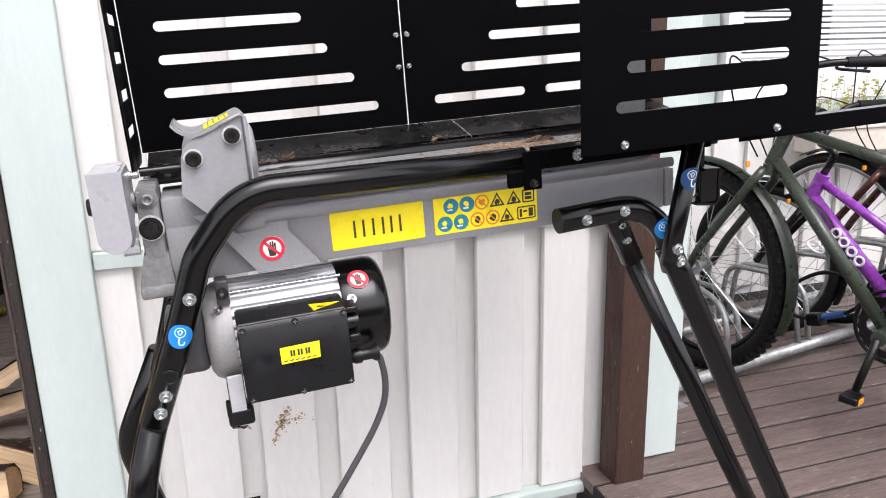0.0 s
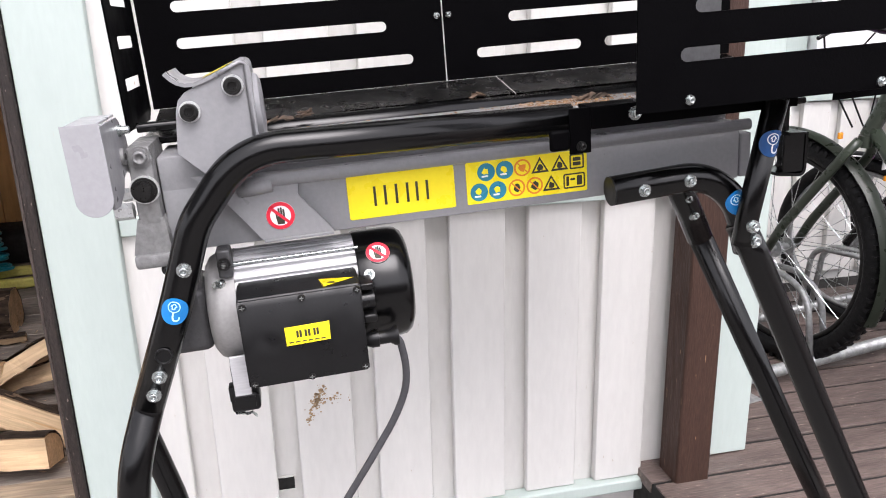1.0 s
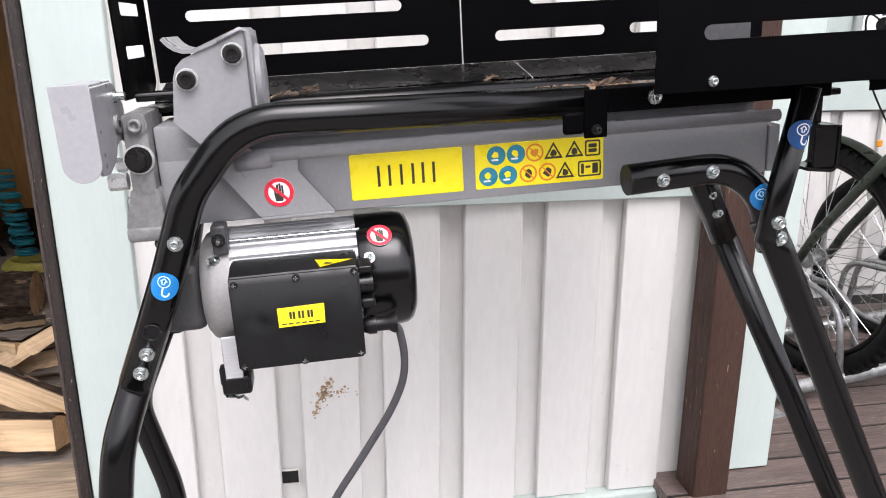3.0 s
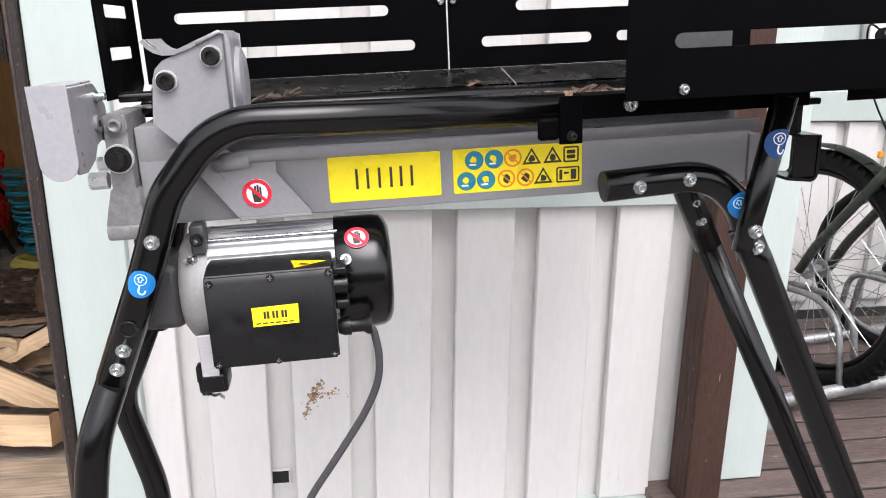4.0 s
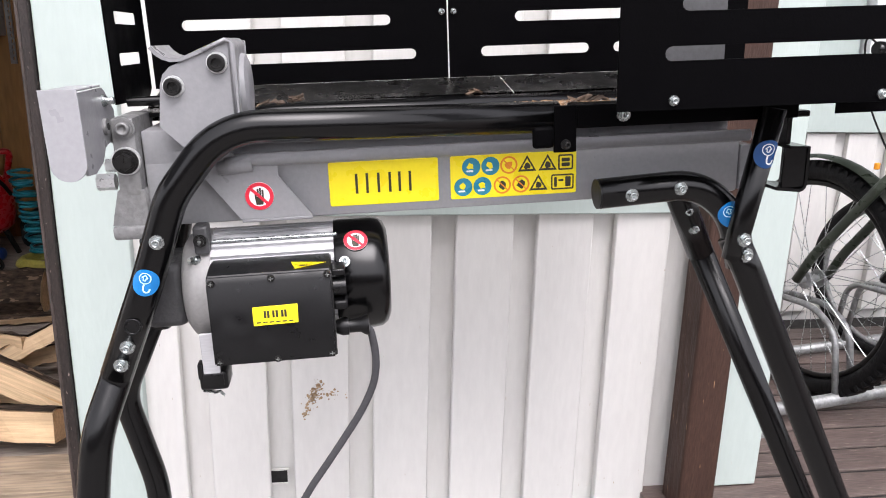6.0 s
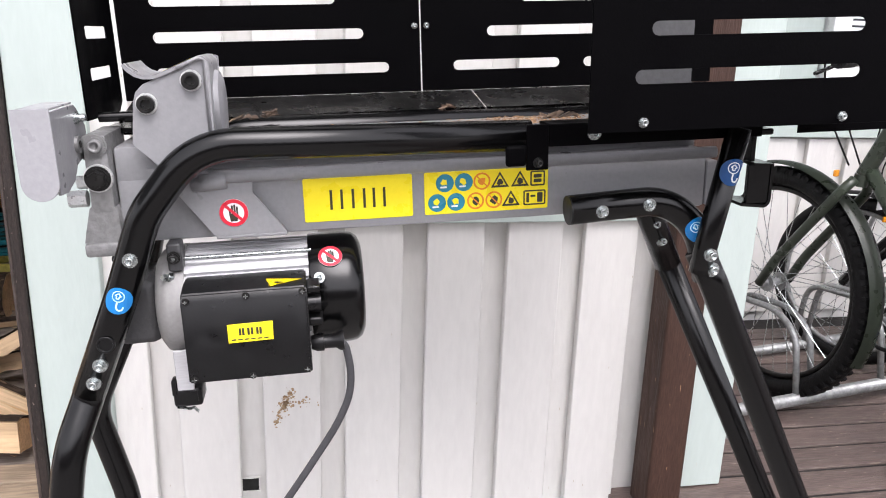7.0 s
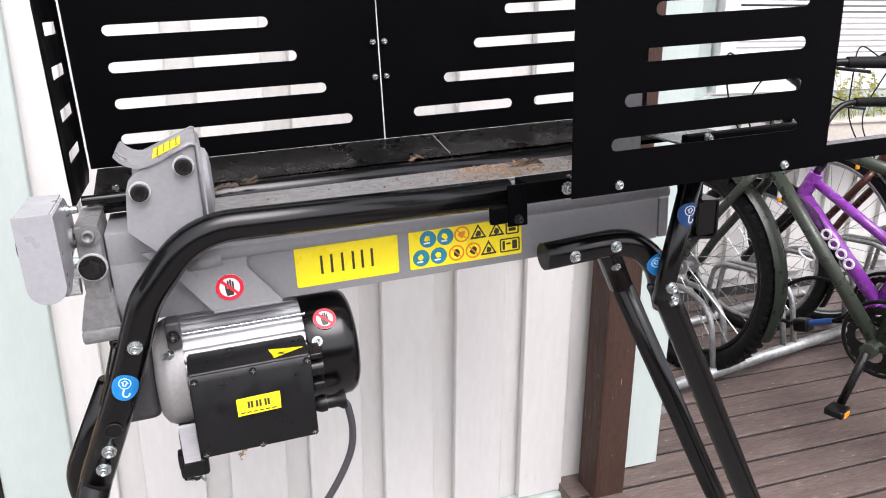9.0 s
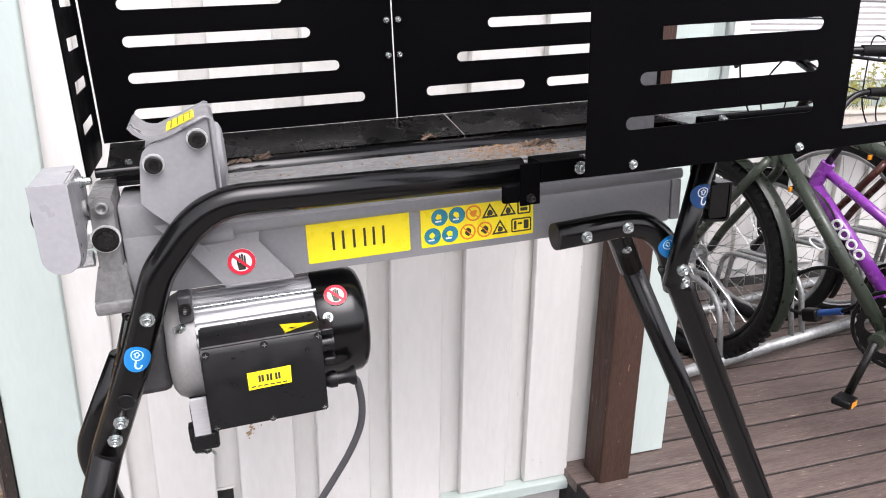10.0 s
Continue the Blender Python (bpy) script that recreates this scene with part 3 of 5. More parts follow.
guard_label = own("guard_label", bm, M_YELLOW, "small yellow warning label")
bm = bmesh.new()
for i in range(4):
    u = -0.141 + i * 0.0072
    for k in range(4):
        y0 = -0.014 + k * 0.0145
        bm.faces.new([bm.verts.new(p) for p in ((u, y0, slope(u) + 0.0013), (u, y0 + 0.010, slope(u) + 0.0013), (u + 0.0016, y0 + 0.010, slope(u + 0.0016) + 0.0013), (u + 0.0016, y0, slope(u + 0.0016) + 0.0013))])
own("print_bars", bm, M_INK, parent=guard_label)

# motor bracket with sticker
bracket = sheet("motor_bracket", [(-0.175, 0.078), (-0.145, 0.047), (-0.107, -0.006), (-0.022, -0.006), (-0.060, 0.044), (-0.058, 0.061), (-0.105, 0.069), (-0.118, 0.078)], [], 0.004, -0.016, M_GREY, "grey folded motor bracket")
own("bracket_lip", box((-0.106, -0.016, -0.0105), (-0.0225, 0.09, -0.0065), 0.001), M_GREY)


def ban_sticker(cx, cz, y, r, parent=None, tag="round white sticker with a red ring and slash"):
    st = sheet("warning_sticker", disc(cx, cz, r), [], 0.0006, y, M_PAPER, tag)
    sheet("red_ring", disc(cx, cz, r * 0.99), [disc(cx, cz, r * 0.76)], 0.0008, y - 0.0006, M_RED, parent=st)
    q = r * 0.45
    sheet("dark_mark", [(cx - q * 0.55, cz - q * 1.35), (cx + q * 0.45, cz - q * 1.35), (cx + q * 0.66, cz - q * 0.15), (cx - q * 0.72, cz - q * 0.15)], [], 0.0006, y - 0.0003, M_INK, parent=st)
    for n, (dx, top) in enumerate(((-0.60, 0.80), (-0.21, 1.20), (0.17, 1.32), (0.54, 1.0))):
        sheet("dark_bar", round_rect(cx + (dx - 0.11) * q, cz - 0.1 * q, cx + (dx + 0.11) * q, cz + top * q, 0.0006), [], 0.0006, y - 0.0003, M_INK, parent=st)
    k = r * 0.6
    sheet("red_slash", [(cx - k - 0.001, cz + k - 0.001), (cx - k + 0.001, cz + k + 0.001), (cx + k + 0.001, cz - k + 0.001), (cx + k - 0.001, cz - k - 0.001)], [], 0.0008, y - 0.0010, M_RED, parent=st)
    return st


ban_sticker(-0.083, 0.021, -0.0168, 0.0165)

# yellow plates on the beam
name_plate = sheet("name_plate", round_rect(0.0, 0.0, 0.134, 0.0535, 0.002), [], 0.0006, -0.0008, M_YELLOW, "yellow name plate with dark marks")
for x0, x1, lean in ((0.033, 0.046, 0.0), (0.060, 0.074, 0.0), (0.086, 0.099, 0.0)):
    for a, k in ((x0, 1), (x1, -1)):
        d = lean * k
        sheet("mark", [(a - 0.0012, 0.0145), (a + 0.0012, 0.0145), (a + d + 0.0012, 0.0385), (a + d - 0.0012, 0.0385)], [], 0.0005, -0.0012, M_INK, parent=name_plate)
pic_plate = sheet("pictogram_plate", round_rect(0.150, 0.0, 0.311, 0.0535, 0.002), [], 0.0006, -0.0008, M_YELLOW, "yellow plate with rows of safety pictograms")


def tri(cx, cz, r):
    return [(cx, cz + r), (cx - r * 0.98, cz - r * 0.68), (cx + r * 0.98, cz - r * 0.68)]


def blob(cx, cz, r, seed):
    rnd = random.Random(seed)
    return [(cx + r * rnd.uniform(0.55, 1.1) * math.cos(k * 0.7), cz + r * rnd.uniform(0.55, 1.1) * math.sin(k * 0.7)) for k in range(9)]


IX = ((0.176, 0.2005, 0.224, 0.2475, 0.274, 0.2975), (0.1655, 0.190, 0.2155, 0.2395, 0.262, 0.2975))
for row, cz in enumerate((0.0395, 0.0145)):
    for i, cx in enumerate(IX[row]):
        yy = -0.0012
        if i < 2:
            sheet("blue_disc", disc(cx, cz, 0.0112), [], 0.0005, yy, M_TEAL, parent=pic_plate)
            sheet("pale_mark", blob(cx - 0.001, cz + 0.001, 0.0046, 3 + i + 7 * row), [], 0.0005, yy - 0.0003, M_YELLOW, parent=pic_plate)
            sheet("pale_mark", round_rect(cx - 0.006, cz - 0.006, cx + 0.002, cz - 0.0045, 0.0005), [], 0.0005, yy - 0.0003, M_PAPER, parent=pic_plate)
        elif i == 2 or (row == 1 and i == 3):
            sheet("orange_ring", disc(cx, cz, 0.0108), [disc(cx, cz, 0.0092)], 0.0005, yy, M_ORANGE, parent=pic_plate)
            sheet("ring_mark", blob(cx, cz, 0.0058, 11 + i + 3 * row), [], 0.0005, yy, M_INK if row else M_ORANGE, parent=pic_plate)
            k = 0.0068
            c2 = cx
            sheet("ring_slash", [(c2 - k - 0.0006, cz + k), (c2 - k + 0.0006, cz + k), (c2 + k + 0.0006, cz - k), (c2 + k - 0.0006, cz - k)], [], 0.0005, yy - 0.0003, M_ORANGE, parent=pic_plate)
        elif i < 5 and not (row == 1 and i == 4):
            sheet("warning_triangle", tri(cx, cz - 0.001, 0.0115), [tri(cx, cz - 0.001, 0.0088)], 0.0005, yy, M_INK, parent=pic_plate)
            sheet("triangle_mark", blob(cx, cz - 0.0025, 0.0045, 21 + i + row), [], 0.0005, yy, M_INK, parent=pic_plate)
        elif row == 0:
            sheet("frame_mark", round_rect(cx - 0.0095, cz - 0.0095, cx + 0.0095, cz + 0.0095, 0.002), [round_rect(cx - 0.0082, cz - 0.0082, cx + 0.0082, cz + 0.0082, 0.0015)], 0.0005, yy, M_INK, parent=pic_plate)
            for dz in (-0.003, 0.003):
                sheet("inner_mark", round_rect(cx - 0.005, cz + dz - 0.002, cx + 0.005, cz + dz + 0.002, 0.001), [], 0.0005, yy, M_INK, parent=pic_plate)
        elif i == 4:
            sheet("warning_triangle", tri(cx, cz - 0.001, 0.0115), [tri(cx, cz - 0.001, 0.0088)], 0.0005, yy, M_INK, parent=pic_plate)
            sheet("triangle_mark", blob(cx, cz - 0.0025, 0.0045, 29), [], 0.0005, yy, M_INK, parent=pic_plate)
        else:
            sheet("frame_mark", round_rect(cx - 0.0185, cz - 0.0095, cx + 0.0105, cz + 0.0095, 0.002), [round_rect(cx - 0.0173, cz - 0.0083, cx + 0.0093, cz + 0.0083, 0.0015)], 0.0005, yy, M_INK, parent=pic_plate)
            for k, (a, b) in enumerate(((-0.0145, -0.0115), (-0.009, -0.003), (0.000, 0.0065))):
                sheet("inner_mark", round_rect(cx + a, cz - 0.006 if k != 1 else cz + 0.001, cx + b, cz + (0.006 if k != 1 else 0.003), 0.0008), [], 0.0005, yy, M_INK, parent=pic_plate)

# frame tubes
R = 0.0188
front_tube = own("front_tube", tube(rounded_path([(0.272, -0.048, 0.1015), (-0.115, -0.048, 0.1075), (-0.177, -0.048, 0.033), (-0.190, -0.048, 0.0), (-0.212, -0.050, -0.058), (-0.265, -0.052, -0.178)], 0.085, 10), R, 20), M_BLACK, "glossy black bent frame tube")
own("rear_tube", tube(rounded_path([(0.52, 0.124, 0.098), (-0.115, 0.124, 0.1005), (-0.198, 0.128, 0.02), (-0.222, 0.138, -0.075), (-0.262, 0.15, -0.19)], 0.085, 10), R, 20), M_BLACK, "glossy black bent frame tube")
pts = [Vector((-0.262, -0.0519, -0.1715)), Vector((-0.268, -0.0525, -0.186))] + [w2l(*p) for p in ((-0.110, 0.935, 0.568), (-0.121, 0.925, 0.48), (-0.140, 0.90, -0.14))]
own("left_leg", tube(rounded_path(pts, 0.06), 0.0184, 20), M_BLACK, "black splayed tubular leg")
pts = [w2l(*p) for p in ((-0.090, 1.19, 0.64), (-0.160, 1.22, 0.478), (-0.120, 1.22, 0.318), (-0.125, 1.23, -0.14))]
own("left_leg", tube(rounded_path(pts, 0.035), 0.0184, 20), M_BLACK, "black splayed tubular leg")
bolt((-0.195, -0.067, -0.015), front_tube, 0.0083)
bolt((-0.243, -0.069, -0.137), front_tube, 0.0083)
bolt((-0.2525, -0.0705, -0.158), front_tube, 0.0083)
# open hole in the tube, its dark inside drawn as a black disc
own("hole_plug", rod((-0.2335, -0.064, -0.112), (-0.2335, -0.070, -0.112), 0.0105, 0.0095, seg=20), M_PLASTIC, "black disc standing for the dark inside of an open hole")
own("hole_rim", tube([(-0.2335 + 0.009 * math.cos(a * 0.4), -0.0705, -0.112 + 0.009 * math.sin(a * 0.4)) for a in range(17)], 0.0012, 8), M_PLASTIC)


def curved_sticker(axis_a, axis_b, c, r, rt, name="lifting_sticker", ink=None, ground_mat=None):
    """A round sticker wrapped round the front of a tube; c: how far along it."""
    a, b = Vector(axis_a), Vector(axis_b)
    d = (b - a).normalized()
    front = Vector((0, -1, 0))
    front = (front - d * front.dot(d)).normalized()
    side = d.cross(front)
    mid = a + d * c

    def spot(s, t, lift):
        ang = s / rt
        return mid + d * t + (front * math.cos(ang) + side * math.sin(ang)) * (rt + lift)

    def patch(name, loops, mat, lift, par):
        bm = bmesh.new()
        for loop in loops:
            centre = (sum(p[0] for p in loop) / len(loop), sum(p[1] for p in loop) / len(loop))
            rings = []
            for k in (1.0, 0.66, 0.33):
                rings.append([bm.verts.new(spot(centre[0] + (x - centre[0]) * k, centre[1] + (y - centre[1]) * k, lift)) for x, y in loop])
            n = len(loop)
            for p, q in zip(rings, rings[1:]):
                for j in range(n):
                    bm.faces.new((p[j], p[(j + 1) % n], q[(j + 1) % n], q[j]))
            bm.faces.new(rings[-1])
        return own(name, smooth(bm), mat, "round blue sticker with a white lifting hook" if par is None else "", par)

    def bent_line(pts, w):
        out = []
        for (x0, y0), (x1, y1) in zip(pts, pts[1:]):
            dx, dy = x1 - x0, y1 - y0
            l = math.hypot(dx, dy) or 1
            nx, ny = -dy / l * w, dx / l * w
            out.append([(x0 + nx, y0 + ny), (x1 + nx, y1 + ny), (x1 - nx, y1 - ny), (x0 - nx, y0 - ny)])
        return out

    st = patch(name, [disc(0, 0, r)], ground_mat or M_BLUE, 0.0006, None)
    ring = bent_line([(r * 0.08 + 0.40 * r * math.cos(k * 0.5236), -r * 0.33 + 0.40 * r * math.sin(k * 0.5236)) for k in range(13)], r * 0.034)
    hook = bent_line([(0.05 * r, r * 0.10), (0.05 * r, r * 0.40), (0.0, r * 0.58), (-0.12 * r, r * 0.68), (-0.30 * r, r * 0.66), (-0.40 * r, r * 0.52), (-0.38 * r, r * 0.36)], r * 0.06)
    arrow = bent_line([(r * 0.08, -r * 0.58), (-r * 0.12, -r * 0.36), (r * 0.0, -r * 0.36), (r * 0.0, -r * 0.16), (r * 0.18, -r * 0.16), (r * 0.18, -r * 0.36), (r * 0.30, -r * 0.36), (r * 0.08, -r * 0.58)], r * 0.035)
    patch("hook_print", ring + hook + arrow, ink or M_PALEBLUE, 0.0011, st)
    return st


curved_sticker((-0.190, -0.048, 0.0), (-0.2135, -0.050, -0.062), 0.066, 0.0158, R)

# right-hand support tube, legs and post
sup = own("support_tube", tube(rounded_path([(0.327, -0.040, 0.004), (0.455, -0.040, 0.010), (0.505, -0.040, -0.03), (0.520, -0.045, -0.10)], 0.05, 10), R, 20), M_BLACK, "black bent support tube with an end cap")
own("end_cap", rod((0.325, -0.040, 0.004), (0.328, -0.040, 0.0041), R * 0.985, seg=24), M_PLASTIC, parent=None)
bolt((0.364, -0.057, 0.004), sup, 0.0083)
bolt((0.426, -0.058, 0.009), sup, 0.0083)
own("right_leg", tube([w2l(0.668, 0.968, 0.785), w2l(0.690, 0.965, 0.745), w2l(1.08, 0.962, 0.0), w2l(1.155, 0.962, -0.145)], 0.0192, 20), M_BLACK, "black straight tubular leg")
own("right_leg", tube([w2l(0.700, 1.15, 0.755), w2l(0.955, 1.15, 0.28), w2l(1.19, 1.15, -0.145)], 0.0192, 20), M_BLACK, "black straight tubular leg")
own("leg_sleeve", tube([w2l(0.645, 1.14, 0.86), w2l(0.722, 1.15, 0.712)], 0.0205, 20), M_BLACK)
far_sleeve = own("sleeve_bolts", rod(w2l(0.690, 1.13, 0.775), w2l(0.690, 1.155, 0.775), 0.006), M_ZINC)
bolt(w2l(0.684, 1.131, 0.782), far_sleeve, 0.009)
bolt(w2l(0.697, 1.131, 0.755), far_sleeve, 0.009)
tray_post = own("tray_post", tube([(0.524, -0.085, 0.105), (0.500, -0.072, -0.045), (0.495, -0.07, -0.082)], 0.0145, 20), M_BLACK, "black tube post carrying the side tray")
bolt((0.499, -0.086, -0.054), tray_post, 0.0085)
bolt((0.505, -0.081, -0.075), tray_post, 0.0095)
curved_sticker((0.524, -0.085, 0.105), (0.500, -0.072, -0.045), 0.053, 0.017, 0.0145, "strap_sticker", M_PAPER, M_DEEPBLUE)
curved_sticker((0.478, -0.040, 0.001), (0.510, -0.042, -0.055), 0.034, 0.017, R)
path = [(0.575, 0.052), (0.602, 0.050), (0.602, 0.004)] + [(0.592 + 0.010 * math.cos(radians(a)), 0.002 + 0.010 * math.sin(radians(a))) for a in (0, -30, -60, -90)] + [(0.560, -0.004)]
stop = own("stop_bracket", strip(path, -0.045, 0.012, 0.004), M_BLACK, "black folded stop bracket at the beam's end")
own("stop_web", box((0.568, -0.0435, -0.002), (0.599, -0.0395, 0.049), 0.001), M_BLACK, parent=stop)
own("stop_arm", box((0.545, -0.035, 0.086), (0.604, 0.03, 0.094), 0.002), M_BLACK)
own("stop_arm", box((0.575, -0.033, 0.052), (0.582, 0.02, 0.087), 0.0015), M_BLACK)
bolt((0.582, -0.012, 0.070), tray_post, 0.0085, n=(1, 0, 0))
# black brackets on the beam
own("clip_bracket", box((0.262, -0.071, 0.063), (0.289, -0.0672, 0.117), 0.001), M_SHEET, "black sheet clip bracket")
own("clip_tab", box((0.236, -0.076, 0.069), (0.2615, -0.068, 0.094), 0.004), M_SHEET)
own("cross_bar", box((0.2895, -0.070, 0.090), (0.565, -0.030, 0.1165), 0.001), M_SHEET, "black flat bar under the front guard")
bolt((0.276, -0.071, 0.072), front_tube, 0.006, mat=M_STEELDK)
bolt((0.345, -0.070, 0.104), front_tube, 0.0085)

# guard cage
H = 0.0155
rows = (0.1735, 0.2225, 0.2715, 0.3205)
holes = [slot(-0.195, e, z, H) for z, e in zip(rows, (0.137, 0.101, 0.062, 0.026))]
rear_left = sheet("rear_guard", [(-0.240, 0.137), (0.1835, 0.137), (0.1835, 0.41), (-0.240, 0.41)], holes, 0.002, 0.230, M_SHEET, "black slotted sheet rear guard")
holes = [slot(s, 0.60 if k else 0.402, z, H) for k, (z, s) in enumerate(zip(rows, (0.234, 0.286, 0.338, 0.391)))] + [slot(0.44, 0.60, rows[0], H)]
rear_right = sheet("rear_guard", [(0.1865, 0.137), (0.655, 0.137), (0.655, 0.41), (0.1865, 0.41)], holes, 0.002, 0.230, M_SHEET, "black slotted sheet rear guard")
for u, z in ((0.176, 0.232), (0.194, 0.232), (0.176, 0.283), (0.194, 0.283)):
    bolt((u, 0.230, z), rear_left if u < 0.185 else rear_right, 0.0046, h=0.005)
me = plate([(0.022, 0.132), (0.185, 0.128), (0.205, 0.14), (0.205, 0.41), (0.022, 0.41)], [round_rect(0.062, z + 0.001, 0.166, z + 0.0165, 0.004) for z in rows], 0.002)
me.transform(Matrix.Translation((-0.240, 0, 0)) @ pose(0, 0, 0, 0, 0, 90))
own("side_guard", me, M_SHEET, "black slotted sheet side guard")
holes = [slot(s, 0.616, z, H) for z, s in zip(rows, (0.3515, 0.3675, 0.385, 0.4035))]
front_guard = sheet("front_guard", [(0.302, 0.117), (0.664, 0.1155), (0.666, 0.41), (0.306, 0.41)], holes, 0.002, -0.164, M_SHEET, "black slotted sheet front guard")
bolt((0.363, -0.164, 0.126), front_guard, 0.0056, h=0.006)
bolt((0.599, -0.164, 0.1235), front_guard, 0.0056, h=0.006)
# trays
def tray(name, u0, u1, y0, w0, y1, w1, label):
    bm = bmesh.new()
    a = [bm.verts.new(p) for p in ((u0, y0, w0), (u1, y0, w0), (u1, y1, w1), (u0, y1, w1))]
    bm.faces.new(a)
    front = [bm.verts.new((u, y0, w0 - 0.018)) for u in (u0, u1)]
    bm.faces.new((front[0], front[1], a[1], a[0]))
    bmesh.ops.solidify(bm, geom=bm.faces[:], thickness=0.002)
    return own(name, bm, M_TRAY, label)


tray("rear_tray", -0.232, 0.2605, 0.132, 0.119, 0.228, 0.1365, "black sheet tray scattered with wood dust")
tray("rear_tray", 0.2615, 0.648, 0.132, 0.119, 0.228, 0.1365, "black sheet tray scattered with wood dust")
# black strip added beneath the tray gap in place of its shade
own("tray_joint", box((0.25, 0.133, 0.106), (0.272, 0.229, 0.114), 0.001), M_SHEET)
own("tray_lip", box((-0.232, 0.129, 0.1085), (0.648, 0.1315, 0.1165), 0.0005), M_BLACK)
own("front_tray", box((0.345, -0.161, 0.1225), (0.66, -0.09, 0.1255), 0.0008), M_TRAY, "black sheet front tray")
own("side_tray", box((0.345, -0.0862, 0.1175), (1.30, -0.066, 0.1205), 0.0008), M_TOP, "grey sheet side tray with black front lip")
own("side_shelf", box((0.557, -0.082, 0.1265), (0.66, 0.118, 0.1295), 0.0008), M_TOP, "dull grey sheet shelf behind the front guard")
own("side_tray_lip", box((0.60, -0.0885, 0.095), (1.30, -0.0865, 0.1205), 0.0005), M_SHEET)
shelf_bar = own("shelf_bar", box((0.554, -0.030, 0.1265), (0.748, -0.012, 0.143), 0.003, 3), M_SHEET, "black bar bolted on the side shelf")
bolt((0.586, -0.030, 0.1385), shelf_bar, 0.006)
own("left_stub", rod((-0.235, 0.05, 0.133), (-0.170, 0.05, 0.133), 0.006), M_BLACK)
own("left_bar", box((-0.236, 0.06, 0.112), (-0.10, 0.13, 0.118), 0.001), M_BLACK)
bolt((-0.205, 0.15, 0.123), beam, 0.005, n=(0, 0, 1), h=0.004)

# motor
CY, CW = 0.030, -0.097
bm = bmesh.new()
loop = []
for k in range(30):
    for da, rr in ((-5.0, 0.0640), (-4.2, 0.0690), (-1.5, 0.0698), (1.5, 0.0698), (4.2, 0.0690), (5.0, 0.0640)):
        a = radians(k * 12 + da)
        loop.append((CY + rr * math.cos(a), CW + rr * math.sin(a)))
ends = [[bm.verts.new((u, y, w)) for y, w in loop] for u in (-0.148, 0.003)]
for i in range(len(loop)):
    q = (i + 1) % len(loop)
    bm.faces.new((ends[0][i], ends[0][q], ends[1][q], ends[1][i]))
bm.faces.new(ends[0][::-1])
bm.faces.new(ends[1])
motor = own("motor", bm, M_ALU, "electric motor with ribbed aluminium housing")
own("tie_rod", rod((-0.165, CY - 0.036, CW + 0.063), (0.004, CY - 0.036, CW + 0.063), 0.0022), M_ZINC, parent=motor)


own("fan_cover", lathe([(0.0, 0.066), (0.0, 0.0715), (0.002, 0.0725), (0.046, 0.0725), (0.056, 0.071), (0.063, 0.066), (0.067, 0.057)], CY, CW, 48), M_BLACK, "black motor fan cover", motor)
own("end_bell", lathe([(-0.186, 0.040), (-0.184, 0.055), (-0.178, 0.064), (-0.168, 0.069), (-0.148, 0.0705), (-0.146, 0.066)], CY, CW, 44), M_DIECAST, "cast aluminium end bell", motor)
own("pump_body", box((-0.236, CY - 0.045, CW - 0.042), (-0.184, CY + 0.045, CW + 0.040), 0.010), M_DKCAST, "dark cast pump body", motor)
own("hanger", box((-0.164, CY - 0.055, -0.045), (-0.147, CY - 0.028, -0.010), 0.003), M_DKCAST, parent=motor)
bolt((-0.156, CY - 0.055, -0.027), motor, 0.0078, mat=M_STEELDK)
own("hanger_nut", rod((-0.156, CY - 0.0555, -0.027), (-0.156, CY - 0.0605, -0.027), 0.0052, seg=6), M_ZINC, parent=motor)
bolt((-0.165, CY - 0.052, -0.052), motor, 0.006, n=(-1, -1, 0.3), socket=False)
bolt((0.012, CY - 0.068, CW + 0.036), motor, 0.0065, n=(0, -0.9, 0.45))
st = ban_sticker(0.0, 0.0, 0.0, 0.0145)
tilt_m = Matrix.Translation((0.027, CY - math.cos(radians(50)) * 0.0735, CW + math.sin(radians(50)) * 0.0735)) @ pose(0, 0, 0, -50, 0, 0)
st.matrix_basis = INV @ tilt_m
# terminal box
BX0, BX1, BZ0, BZ1 = -0.1445, -0.004, -0.163, -0.056
bm = bmesh.new()
prof = [(-0.087, BZ0), (-0.087, BZ1 - 0.010), (-0.080, BZ1), (-0.052, BZ1 + 0.0055), (-0.030, BZ1 + 0.0055), (-0.030, BZ0)]
a = [bm.verts.new((BX0, y, z)) for y, z in prof]
b = [bm.verts.new((BX1, y, z)) for y, z in prof]
for i in range(6):
    bm.faces.new((a[i], a[(i + 1) % 6], b[(i + 1) % 6], b[i]))
bm.faces.new(a)
bm.faces.new(b)
bmesh.ops.recalc_face_normals(bm, faces=bm.faces)
bmesh.ops.bevel(bm, geom=bm.edges[:], offset=0.002, segments=2, affect="EDGES")
tbox = own("terminal_box", smooth(bm, 40), M_PLASTIC, "black plastic terminal box with a yellow label", motor)
own("lid_seam", box((BX0 - 0.0008, -0.0775, BZ0 - 0.0008), (BX1 + 0.0008, -0.0745, BZ1 - 0.004), 0.0005), M_DARK, parent=motor)
